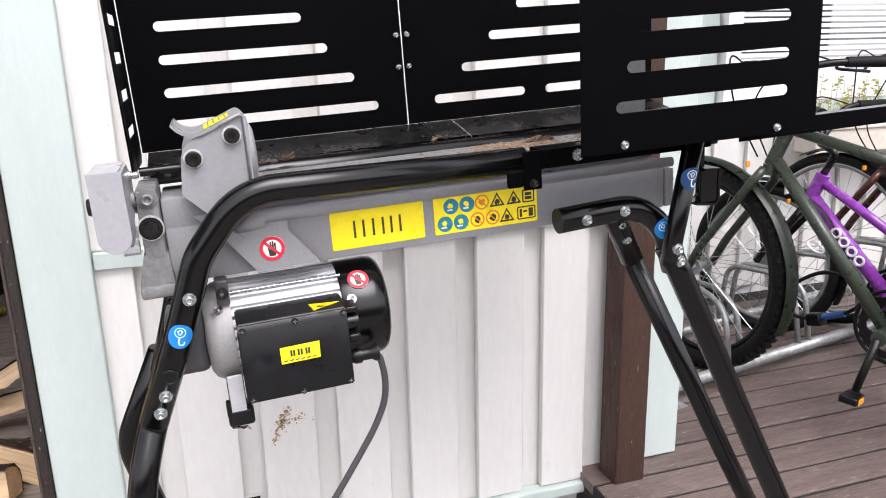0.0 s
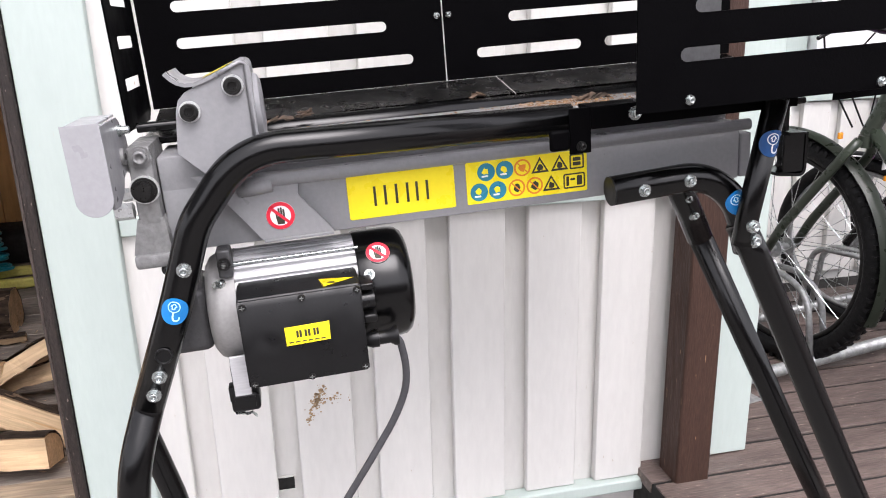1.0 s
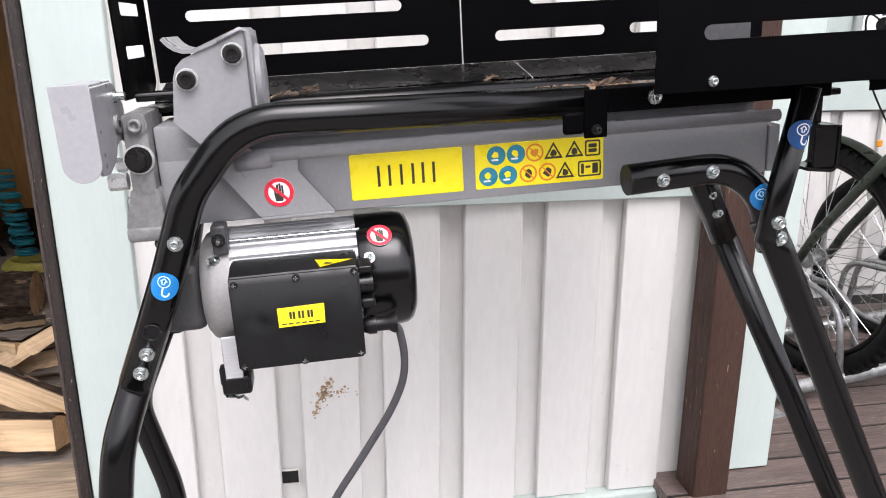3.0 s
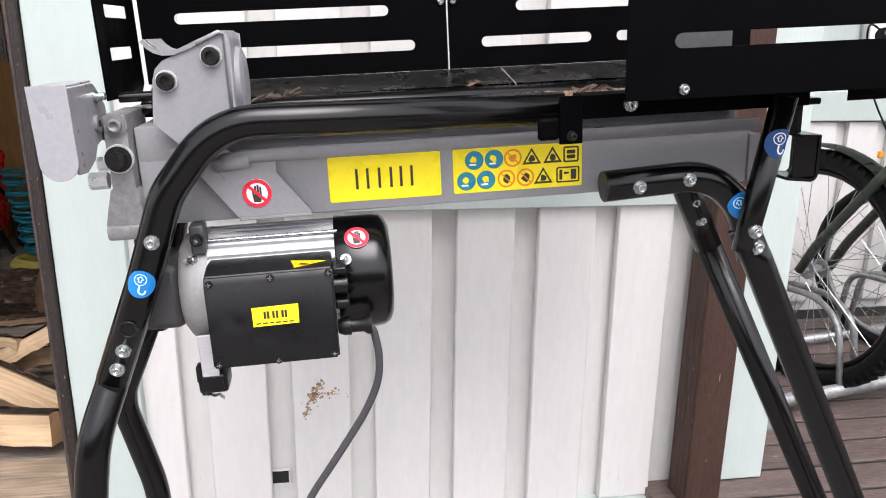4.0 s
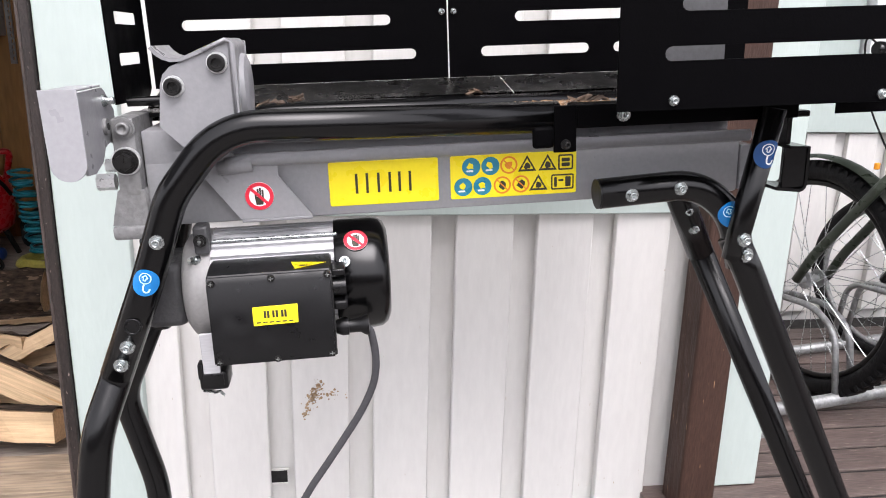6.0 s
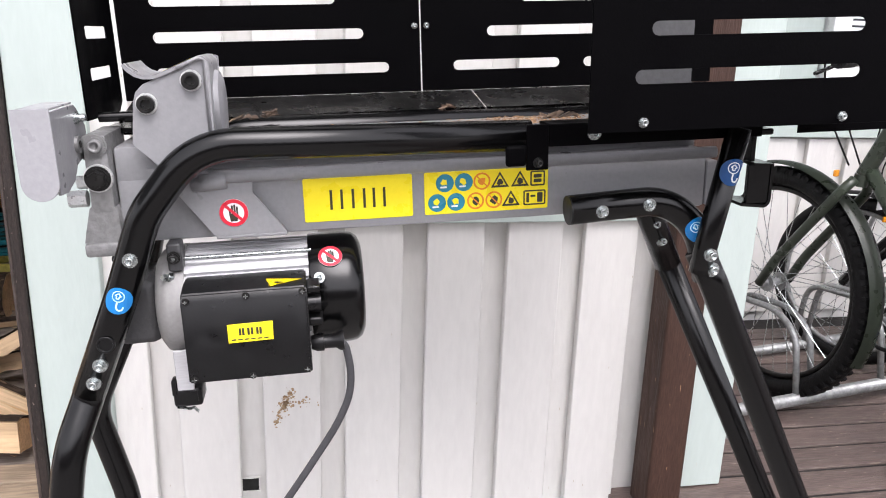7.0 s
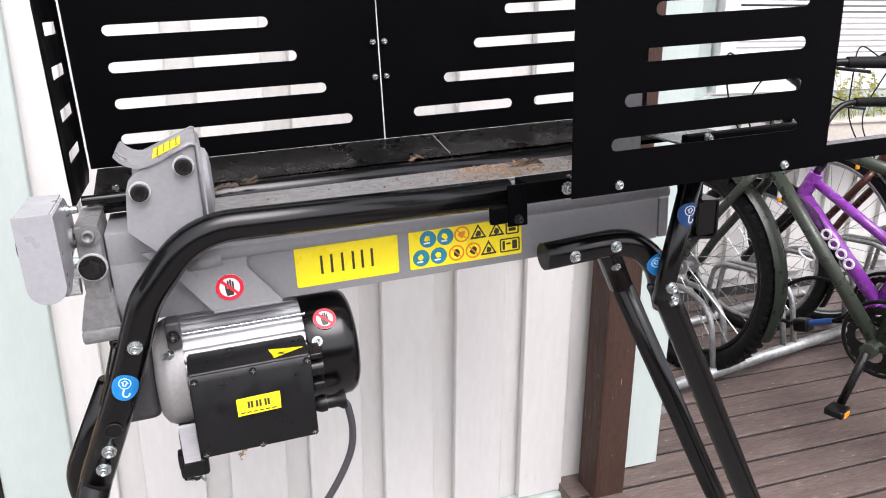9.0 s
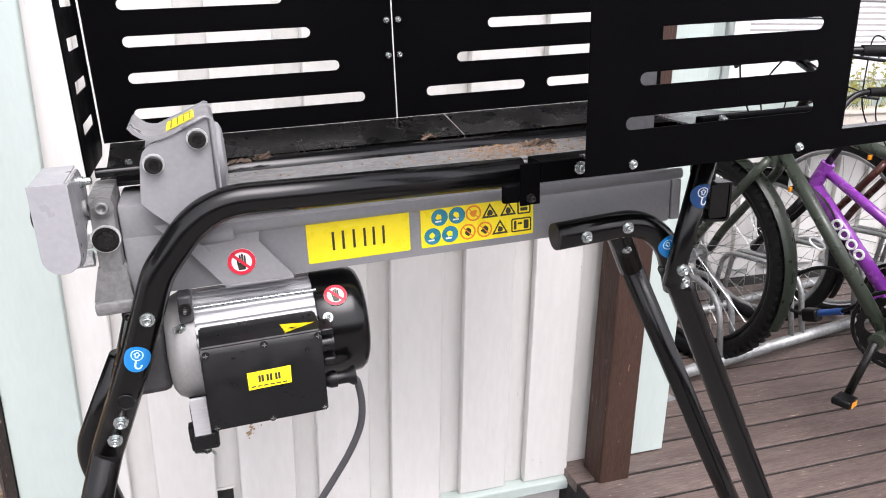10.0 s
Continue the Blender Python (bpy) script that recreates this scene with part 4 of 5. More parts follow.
for u, z in ((-0.1385, -0.0625), (-0.072, -0.0605), (-0.0085, -0.0600), (-0.138, -0.158), (-0.072, -0.159), (-0.009, -0.157)):
    screw = own("screw", rod((u, -0.0862, z), (u, -0.0890, z), 0.0043, 0.0036, seg=18), M_STEELDK, parent=motor)
    bm = box((u - 0.0026, -0.0893, z - 0.0005), (u + 0.0026, -0.0888, z + 0.0005))
    box((u - 0.0005, -0.0893, z - 0.0026), (u + 0.0005, -0.0888, z + 0.0026), bm=bm)
    own("cross_slot", bm, M_ZINC, parent=motor)
box_label = sheet("box_label", [(-0.0955, -0.1160), (-0.0455, -0.1150), (-0.0450, -0.0930), (-0.0955, -0.0940)], [], 0.0005, -0.0877, M_YELLOW, "small yellow label with dark marks", motor)
for x0, x1 in ((-0.083, -0.077), (-0.0735, -0.067), (-0.0635, -0.0575)):
    for k in range(2):
        a = x0 + (x1 - x0) * k * 0.6
        sheet("mark", [(a, -0.107), (a + 0.0019, -0.107), (a + 0.0019, -0.099), (a, -0.099)], [], 0.0004, -0.0881, M_INK, parent=motor)
for k in range(6):
    sheet("print_bar", [(-0.092 + k * 0.0073, -0.1130), (-0.0875 + k * 0.0073, -0.1128), (-0.0875 + k * 0.0073, -0.1120), (-0.092 + k * 0.0073, -0.1122)], [], 0.0004, -0.0881, M_INK, parent=motor)
bm = bmesh.new()
for tri_pt in ((-0.050, -0.058, BZ1 + 0.0052), (-0.046, -0.0765, BZ1 + 0.0015), (-0.008, -0.064, BZ1 + 0.0040)):
    bm.verts.new(tri_pt)
bm.faces.new(bm.verts[:])
bmesh.ops.solidify(bm, geom=bm.faces[:], thickness=0.0006)
hazard = own("hazard_label", bm, M_YELLOW, "small yellow triangle label", motor)
bm = bmesh.new()
for loop in (((-0.0485, 0.60), (-0.0478, 0.60), (-0.0450, 0.12), (-0.0457, 0.12)), ((-0.0385, 0.56), (-0.0300, 0.50), (-0.0355, 0.42), (-0.0270, 0.36), (-0.0340, 0.36), (-0.0405, 0.46))):
    bm.faces.new([bm.verts.new((u, -0.0790 + 0.0200 * f, BZ1 + 0.0016 + 0.0040 * f)) for u, f in loop])
bmesh.ops.solidify(bm, geom=bm.faces[:], thickness=0.0004)
own("hazard_mark", bm, M_INK, parent=motor)
bm = box((-0.004, -0.078, -0.066), (0.012, -0.045, -0.058), 0.002)
own("switch_hood", bm, M_PLASTIC, parent=motor)
own("switch_button", rod((-0.004, -0.066, -0.082), (0.012, -0.066, -0.082), 0.0115), M_PLASTIC, parent=motor)
own("switch_hood", box((-0.004, -0.078, -0.108), (0.013, -0.045, -0.097), 0.003), M_PLASTIC, parent=motor)
plug = own("plug", lathe([(-0.003, 0.008), (0.004, 0.011), (0.012, 0.011), (0.0125, 0.0085), (0.026, 0.0085), (0.031, 0.012), (0.036, 0.013), (0.0365, 0.005)], -0.064, -0.134, 20), M_PLASTIC, "black plug on a grey cable", motor)
cable_pts = [(0.030, -0.064, -0.134), (0.038, -0.064, -0.142), (0.043, -0.062, -0.175), (0.040, -0.06, -0.21), (0.022, -0.058, -0.25), (-0.022, -0.056, -0.315), (-0.062, -0.052, -0.372), (-0.10, -0.05, -0.46), (-0.11, -0.05, -0.60), (-0.09, -0.05, -0.955)]
own("power_cable", tube(rounded_path(cable_pts, 0.05, 5), 0.0047, 12), M_CABLE, "dark grey power cable hanging down", motor)
own("motor_foot", box((-0.167, -0.045, -0.192), (-0.147, -0.040, -0.138), 0.001), M_ALU, parent=motor)
bm = box((-0.173, -0.046, -0.212), (-0.139, -0.006, -0.188), 0.004, 3)
box((-0.1685, -0.0395, -0.190), (-0.146, -0.006, -0.150), 0.003, 2, bm)
box((-0.1735, -0.047, -0.196), (-0.168, -0.030, -0.176), 0.0015, 2, bm)
box((-0.144, -0.047, -0.208), (-0.1385, -0.030, -0.190), 0.0015, 2, bm)
own("foot_block", smooth(bm, 40), M_PLASTIC, parent=motor)
own("torn_tab", strip([(-0.170, -0.2115), (-0.163, -0.2125), (-0.156, -0.2150), (-0.150, -0.2140), (-0.145, -0.2200)], -0.047, -0.040, 0.0008), M_ZINC, parent=motor)

# wood waste left on the machine
bm = bmesh.new()
rnd = random.Random(12)
for _ in range(900):
    u = min(0.50, max(-0.08, rnd.gauss(0.31, 0.05) if rnd.random() < 0.85 else rnd.uniform(-0.08, 0.5)))
    p = Vector((u, rnd.uniform(0.006, 0.09), 0.1086))
    r = abs(rnd.gauss(0.0003, 0.0006)) + 0.0003
    a = rnd.uniform(0, 3.1)
    d = Vector((math.cos(a), math.sin(a), rnd.uniform(-0.1, 0.4))) * r * rnd.uniform(1, 3)
    s = Vector((-math.sin(a), math.cos(a), 0)) * r
    h = Vector((0, 0, r))
    q = [bm.verts.new(v) for v in (p - d, p + s, p + d, p - s, p + h)]
    for x, y in ((0, 1), (1, 2), (2, 3), (3, 0)):
        bm.faces.new((q[x], q[y], q[4]))
dust = tagged(part("wood_dust", bm, M_RUST), "brown wood dust and chips on the beam", "wood dust", kind="stuff")
dust.matrix_basis = TILTED
bm = bmesh.new()
for u0, u1, y0, z0, t in ((-0.084, -0.026, 0.088, 0.1215, 0.0045), (-0.040, -0.032, 0.089, 0.126, 0.004), (0.325, 0.370, 0.062, 0.1105, 0.006), (0.20, 0.214, 0.136, 0.1205, 0.004)):
    for k in range(7):
        c = Vector((u0 + (u1 - u0) * (k + rnd.random()) / 7, y0 + rnd.gauss(0, 0.003), z0 + abs(rnd.gauss(0, 0.0012))))
        r = bmesh.ops.create_cube(bm, size=1, matrix=Matrix.Translation(c) @ pose(0, 0, 0, rnd.uniform(-40, 40), rnd.uniform(-25, 25), rnd.uniform(-30, 30)) @ Matrix.Diagonal((t * rnd.uniform(1.5, 4.5), t * rnd.uniform(0.5, 1.2), t * rnd.uniform(0.25, 0.6), 1)))
        for v in r["verts"]:
            v.co += Vector((rnd.gauss(0, 0.0012), rnd.gauss(0, 0.001), rnd.gauss(0, 0.0006)))
chips = tagged(part("bark_scraps", bm, M_BARK), "brown bark scraps lying on the splitter", "bark", kind="stuff")
chips.matrix_basis = TILTED

# ---- bicycles and rack ----


def torus(R1, r, c, axis_m, seg=48, ring=10):
    bm = bmesh.new()
    rings = []
    for i in range(seg):
        a = 2 * math.pi * i / seg
        d = Vector((math.cos(a), 0, math.sin(a)))
        rings.append([bm.verts.new(axis_m @ (Vector(c) + d * (R1 + r * math.cos(2 * math.pi * j / ring)) + Vector((0, r * math.sin(2 * math.pi * j / ring), 0)))) for j in range(ring)])
    for i in range(seg):
        a, b = rings[i], rings[(i + 1) % seg]
        for j in range(ring):
            bm.faces.new((a[j], b[j], b[(j + 1) % ring], a[(j + 1) % ring]))
    bmesh.ops.recalc_face_normals(bm, faces=bm.faces)
    return smooth(bm, 60)


def wheel(parent, s, R1, tyre_r, white_wall=False, knobs=False, name="wheel", rim_mat=None):
    """A spoked wheel in the bicycle's x-z plane, its hub at (s, 0, R1)."""
    c = (s, 0, R1)
    I = Matrix.Identity(4)
    tyre = part(name, torus(R1 - tyre_r, tyre_r, c, I, 56, 12), M_RUBBER, parent)
    if knobs:
        bm = bmesh.new()
        for i in range(72):
            a = 2 * math.pi * i / 72
            for side in (-1, 1):
                m = Matrix.Translation(Vector(c)) @ pose(0, 0, 0, 0, -math.degrees(a), 0) @ Matrix.Translation((R1 - tyre_r * 0.35, side * tyre_r * 0.72, 0)) @ Matrix.Diagonal((tyre_r * 0.55, tyre_r * 0.5, 0.011, 1))
                bmesh.ops.create_cube(bm, size=1, matrix=m)
        tagged(part("tread", bm, M_RUBBER, tyre), kind="stuff")
    if white_wall:
        part("white_wall", torus(R1 - tyre_r * 1.6, tyre_r * 0.62, c, I, 56, 8), M_PAPER, tyre)
    part("rim", torus(R1 - tyre_r * 2.25, 0.009, c, I, 56, 8), rim_mat or M_GALV, tyre)
    bm = rod((s, -0.05, R1), (s, 0.05, R1), 0.012)
    rod((s, -0.028, R1), (s, -0.022, R1), 0.028, bm=bm)
    rod((s, 0.022, R1), (s, 0.028, R1), 0.028, bm=bm)
    part("hub", bm, M_GALV, tyre)
    bm = bmesh.new()
    for i in range(32):
        a = 2 * math.pi * i / 32
        h = a + (0.9 if i % 4 < 2 else -0.9)
        side = 0.025 if i % 2 else -0.025
        rod((s + 0.027 * math.cos(h), side, R1 + 0.027 * math.sin(h)), (s + (R1 - tyre_r * 2.3) * math.cos(a), 0, R1 + (R1 - tyre_r * 2.3) * math.sin(a)), 0.0012, seg=5, bm=bm)
    tagged(part("spokes", bm, M_ZINC, tyre), kind="stuff")
    return tyre


def fender(parent, s, R1, a0, a1, mat, width=0.055):
    bm = bmesh.new()
    rows = []
    n = 26
    for i in range(n + 1):
        a = radians(a0 + (a1 - a0) * i / n)
        row = []
        for j in range(7):
            q = (j - 3) / 3
            rr = R1 + 0.018 - 0.010 * q * q
            row.append(bm.verts.new((s + rr * math.cos(a), q * width / 2, R1 + rr * math.sin(a))))
        rows.append(row)
    for a, b in zip(rows, rows[1:]):
        for j in range(6):
            bm.faces.new((a[j], a[j + 1], b[j + 1], b[j]))
    bmesh.ops.solidify(bm, geom=bm.faces[:], thickness=0.0015)
    return part("mudguard", smooth(bm), mat, parent)


def bicycle(x, y, heading, R1, tyre_r, paint, label, small=1.0, guard=None, white_wall=False, knobs=False, decal=False, fork_mat=None, grip_z=1.02, steer=0.0, rise=0.0, rim_mat=None):
    """A bicycle whose front hub stands over (x, y); local x runs forwards."""
    root = new("bicycle")
    root.matrix_basis = pose(x, y, 0, 0, 0, heading)
    tagged(root, label, "bicycle", "bicycles in the rack")
    k = small
    head_lo, head_hi = Vector((-0.19 * k - rise * 0.9, 0, R1 + 0.315 * k + rise)), Vector((-0.245 * k - rise * 0.9, 0, R1 + 0.45 * k + rise))
    bb = Vector((-0.59 * k - rise * 0.5, 0, 0.275 * (0.4 + 0.6 * k) + rise * 0.35))
    seat = Vector((-0.74 * k, 0, bb.z + 0.46 * k))
    rear = Vector((-1.03 * k, 0, R1))
    fr = part("frame", rod(head_lo, head_hi, 0.021 if k > 0.9 else 0.024), paint, root)
    part("down_tube", tube([head_lo + Vector((0, 0, 0.03)), bb], 0.019 if k > 0.9 else 0.023, 16), paint, fr)
    part("top_tube", tube([head_hi - Vector((0, 0, 0.03)), seat - Vector((0, 0, 0.03 if k > 0.9 else 0.27 * k))], 0.016, 16), paint, fr)
    part("seat_tube", tube([bb, seat], 0.016), paint, fr)
    bm = rod(bb, bb + Vector((0, 0.001, 0)), 0.001)
    for sy in (-1, 1):
        tube([bb + Vector((0, sy * 0.03, 0)), rear + Vector((0, sy * 0.06, 0))], 0.009, 10, bm)
        tube([seat - Vector((0, -sy * 0.02, 0.05)), rear + Vector((0, sy * 0.06, 0))], 0.008, 10, bm)
    part("rear_stays", bm, paint, fr)
    fm = fork_mat or paint
    turn = Matrix.Translation((-0.215 * k, 0, 0)) @ pose(0, 0, 0, 0, 0, steer) @ Matrix.Translation((0.215 * k, 0, 0))
    bm = rod(head_lo - Vector((-0.004, 0, 0.03)), head_lo, 0.019)
    for sy in (-1, 1):
        tube(rounded_path([head_lo + Vector((0.004, sy * 0.02, -0.012)), head_lo + Vector((0.016, sy * 0.052, -0.05)), (-0.05 * k, sy * 0.056, R1 + 0.09 * k), (0, sy * 0.056, R1)], 0.03), 0.0135, 12, bm, None)
    part("fork", bm, fm, root, m=turn)
    wheel(root, 0, R1, tyre_r, white_wall, knobs, "front_wheel", rim_mat).matrix_basis = turn
    wheel(root, rear.x, R1, tyre_r, white_wall, False, "rear_wheel", rim_mat)
    if guard:
        fender(root, 0, R1, 62, 202, guard).matrix_basis = turn
        fender(root, rear.x, R1, 20, 195, guard)
    # cockpit
    top = head_hi + Vector((-0.035, 0, 0.1 * k))
    part("stem", tube(rounded_path([head_hi, top, top + Vector((0.06, 0, 0.03))], 0.02), 0.013), M_BLACK, root, m=turn)
    hb = top + Vector((0.06, 0, 0.03))
    w = 0.30 * (0.35 + 0.65 * k)
    bar = part("handlebar", tube(rounded_path([hb + Vector((-0.11, -w, grip_z - hb.z)), hb + Vector((-0.02, -w * 0.45, grip_z - hb.z)), hb, hb + Vector((-0.02, w * 0.45, grip_z - hb.z)), hb + Vector((-0.11, w, grip_z - hb.z))], 0.06), 0.011), M_BLACK, root, m=turn)
    for sy in (-1, 1):
        g0, g1 = hb + Vector((-0.11, sy * w, grip_z - hb.z)), hb + Vector((-0.048, sy * w * 0.63, grip_z - hb.z))
        part("grip", rod(g0, g1, 0.017, 0.0155), M_RUBBER, bar)
        part("brake_lever", tube(rounded_path([g1 + Vector((0.02, 0, 0)), g1 + Vector((0.05, sy * 0.02, -0.02)), g0 + Vector((0.06, 0, -0.03))], 0.02), 0.005, 8), M_BLACK, bar)
        part("brake_cable", tube(rounded_path([g1 + Vector((0.03, 0, 0)), g1 + Vector((0.14, -sy * 0.05, 0.04)), hb + Vector((0.16, sy * 0.03, -0.10)), head_lo + Vector((0.03, sy * 0.02, 0.02))], 0.09), 0.0025, 8), M_RUBBER, bar)
    sad = seat + Vector((-0.05 * k, 0, 0.16 * k))
    part("seat_post", rod(seat, sad, 0.012), M_GALV, root)
    bm = bmesh.new()
    bmesh.ops.create_uvsphere(bm, u_segments=20, v_segments=10, radius=1, matrix=Matrix.Translation(sad) @ Matrix.Diagonal((0.13, 0.075, 0.03, 1)))
    for v in bm.verts:
        f = (v.co.x - sad.x) / 0.13
        v.co.y *= 1 - 0.35 * (f + 1)
    part("saddle", smooth(bm), M_RUBBER, root)
    # drive: chain ring, cranks, pedals on the side turned to the camera
    cr = part("chain_ring", lathe_y(bb, 0.098 * (0.4 + 0.6 * k), -0.045), M_STEELDK, root)
    part("chain_guard", torus(0.108 * (0.4 + 0.6 * k), 0.006, bb + Vector((0, -0.052, 0)), Matrix.Identity(4), 44, 8), M_PLASTIC, cr)
    part("bottom_bracket", rod(bb - Vector((0, 0.07, 0)), bb + Vector((0, 0.065, 0)), 0.021), paint, root)
    for sy, ang in ((1, 35), (-1, 215)):
        d = (Vector((0.2, 0, -0.98)) if k > 0.97 else Vector((-0.98, 0, 0.2))) * sy * 0.17 * (0.4 + 0.6 * k)
        tip = bb + d + Vector((0, sy * 0.09, 0))
        arm = part("crank_arm", tube([bb + Vector((0, sy * 0.07, 0)), tip], 0.011, 10), M_STEELDK, root)
        part("pedal", box(tip + Vector((-0.032, 0.004 if sy > 0 else -0.06, -0.010)), tip + Vector((0.018, 0.06 if sy > 0 else -0.004, 0.012)), 0.005), M_PLASTIC, arm)
        part("pedal_reflector", box(tip + Vector((-0.0345, 0.02 if sy > 0 else -0.05, -0.007)), tip + Vector((-0.0325, 0.05 if sy > 0 else -0.02, 0.009))), M_AMBER, arm)
    part("reflector", box(head_lo + Vector((0.05, 0.028, -0.012)), head_lo + Vector((0.06, 0.044, 0.006)), 0.003), M_AMBER, root)
    if decal:
        d = (bb - head_lo).normalized()
        for i in range(4):
            p = head_lo + d * (0.16 + i * 0.040) + Vector((0, 0.0235, 0.018))
            part("white_mark", torus(0.015, 0.0048, (0, 0, 0), Matrix.Translation(p) @ pose(0, 0, 0, 0, 55, 0), 14, 6), M_PAPER, fr)
    return root


def lathe_y(c, r, y):
    outer = []
    for i in range(44):
        a = 2 * math.pi * i / 44
        outer.append((c.x + r * (1.0 if i % 2 else 0.95) * math.cos(a), c.z + r * (1.0 if i % 2 else 0.95) * math.sin(a)))
    holes = [disc(c.x + r * 0.52 * math.cos(q * 1.2566), c.z + r * 0.52 * math.sin(q * 1.2566), r * 0.24, 12) for q in range(5)]
    me = plate(outer, holes, 0.004)
    me.transform(Matrix.Translation((0, y, 0)))
    return me


green_bike = bicycle(1.530, 2.073, 112, 0.354, 0.029, M_BIKEGREEN, "dark green bicycle with mudguards, parked in a steel rack", guard=M_BIKEGREEN, knobs=True, steer=-12, rise=0.06, rim_mat=M_STEELDK)
bicycle(1.99, 2.26, 112.0, 0.29, 0.022, M_PURPLE, "purple child's bicycle with white marks, in a steel rack", small=0.76, guard=M_PLASTIC, decal=True, fork_mat=M_BLACK, grip_z=0.86)
bicycle(2.30, 2.26, 99.0, 0.335, 0.021, M_MAROON, "maroon bicycle with white-walled tyres, in a steel rack", small=0.95, guard=M_PLASTIC, white_wall=True)

rack = new("bicycle_rack")
rack.matrix_basis = pose(1.60, 1.905, 0, 0, 0, 11.4)
tagged(rack, "galvanised tubular steel bicycle rack on the deck", "bicycle rack")
part("front_bar", tube([(-0.42, 0, 0.05), (2.2, 0, 0.05)], 0.019, 18), M_GALV, rack)
part("back_bar", tube([(-0.42, 0.36, 0.03), (2.2, 0.36, 0.03)], 0.017, 18), M_GALV, rack)
for i in range(6):
    for dx in (-0.025, 0.030):
        x = i * 0.345 + dx
        part("hoop", tube(rounded_path([(x, 0, 0.055), (x, 0.035, 0.24), (x + 0.01, 0.13, 0.285), (x + 0.01, 0.33, 0.27), (x + 0.01, 0.36, 0.04)], 0.06), 0.0095, 12), M_GALV, rack)
part("foot_plate", box((-0.36, -0.05, 0.0), (-0.26, 0.05, 0.004), 0.001), M_GALV, rack)
part("foot_plate", box((1.7, -0.05, 0.0), (1.8, 0.05, 0.004), 0.001), M_GALV, rack)
part("foot", box((-0.33, -0.012, 0.003), (-0.29, 0.012, 0.04), 0.002), M_GALV, rack)
part("foot", box((1.73, -0.012, 0.003), (1.77, 0.012, 0.04), 0.002), M_GALV, rack)

part("mudguard_tag", box((-0.290, -0.040, 0.64), (-0.286, -0.010, 0.672), 0.001), M_PAPER, green_bike, "small white tag on the mudguard stay")
bm = torus(0.024, 0.003, (0, 0, 0), Matrix.Translation((-0.40, 0, 0.50)) @ pose(0, 0, 0, 0, -30, 0) @ pose(0, 0, 0, 90, 0, 0), 20, 6)
rod((-0.40, -0.024, 0.50), (-0.385, -0.060, 0.512), 0.003, bm=bm)
part("white_tie", bm, M_PAPER, green_bike, "white cable tie round the down tube")
# cable lock looped round the green frame
lock = new("cable_lock")
lock.matrix_basis = pose(1.82, 1.76, 0.262, 0, 16, 104.5)
tagged(lock, "black cable lock with a blue barrel, on the bicycle", "lock")
part("lock_barrel", rod((-0.06, 0.02, 0.0), (0.02, 0.02, -0.012), 0.010), M_NAVY, lock)
part("lock_cap", box((0.012, 0.0, -0.038), (0.062, 0.04, 0.002), 0.007, 3), M_PLASTIC, lock)
part("lock_face", rod((0.038, -0.001, -0.016), (0.038, 0.003, -0.016), 0.011), M_NAVY, lock)
part("lock_cable", tube(rounded_path([(0.05, 0.02, -0.02), (0.13, 0.03, 0.0), (0.12, 0.0, 0.09), (0.02, -0.02, 0.13), (-0.11, 0.0, 0.10), (-0.13, 0.03, 0.03), (-0.06, 0.02, 0.0)], 0.05), 0.006, 10), M_RUBBER, lock)

# window box with straggling plants
planter = new("window_box")
planter.matrix_basis = pose(2.36, 2.52, 0.63, 0, 0, 0)
tagged(planter, "beige window box with straggling yellow-green plants", "planter")
part("trough", box((0, -0.07, 0.0), (2.2, 0.055, 0.105), 0.008), M_BEIGE, planter)
part("trough_rim", box((-0.008, -0.078, 0.098), (2.208, 0.055, 0.112), 0.004), M_BEIGE, planter)
part("bracket", box((0.2, 0.03, -0.04), (0.24, 0.124, 0.0), 0.002), M_GALV, planter)
part("bracket", box((1.9, 0.03, -0.04), (1.94, 0.124, 0.0), 0.002), M_GALV, planter)
bm = bmesh.new()
rnd = random.Random(8)
for _ in range(260):
    x, y = rnd.uniform(0.02, 2.18), rnd.uniform(-0.05, 0.05)
    h = rnd.uniform(0.06, 0.22)
    lean = Vector((rnd.gauss(0, 0.05), rnd.gauss(0, 0.03), h))
    a = Vector((x, y, 0.10))
    rod(a, a + lean, 0.0012, 0.0008, seg=4, bm=bm)
    for _ in range(rnd.randint(5, 10)):
        p = a + lean * rnd.uniform(0.3, 1.0)
        d = Vector((rnd.gauss(0, 1), rnd.gauss(0, 1), rnd.gauss(0.3, 0.6))).normalized() * rnd.uniform(0.012, 0.03)
        s = d.orthogonal().normalized() * d.length * 0.28
        bm.faces.new([bm.verts.new(q) for q in (p, p + d * 0.5 + s, p + d, p + d * 0.5 - s)])
tagged(part("foliage", bm, M_LEAF, planter), kind="stuff")

# ---- things in the shed ----


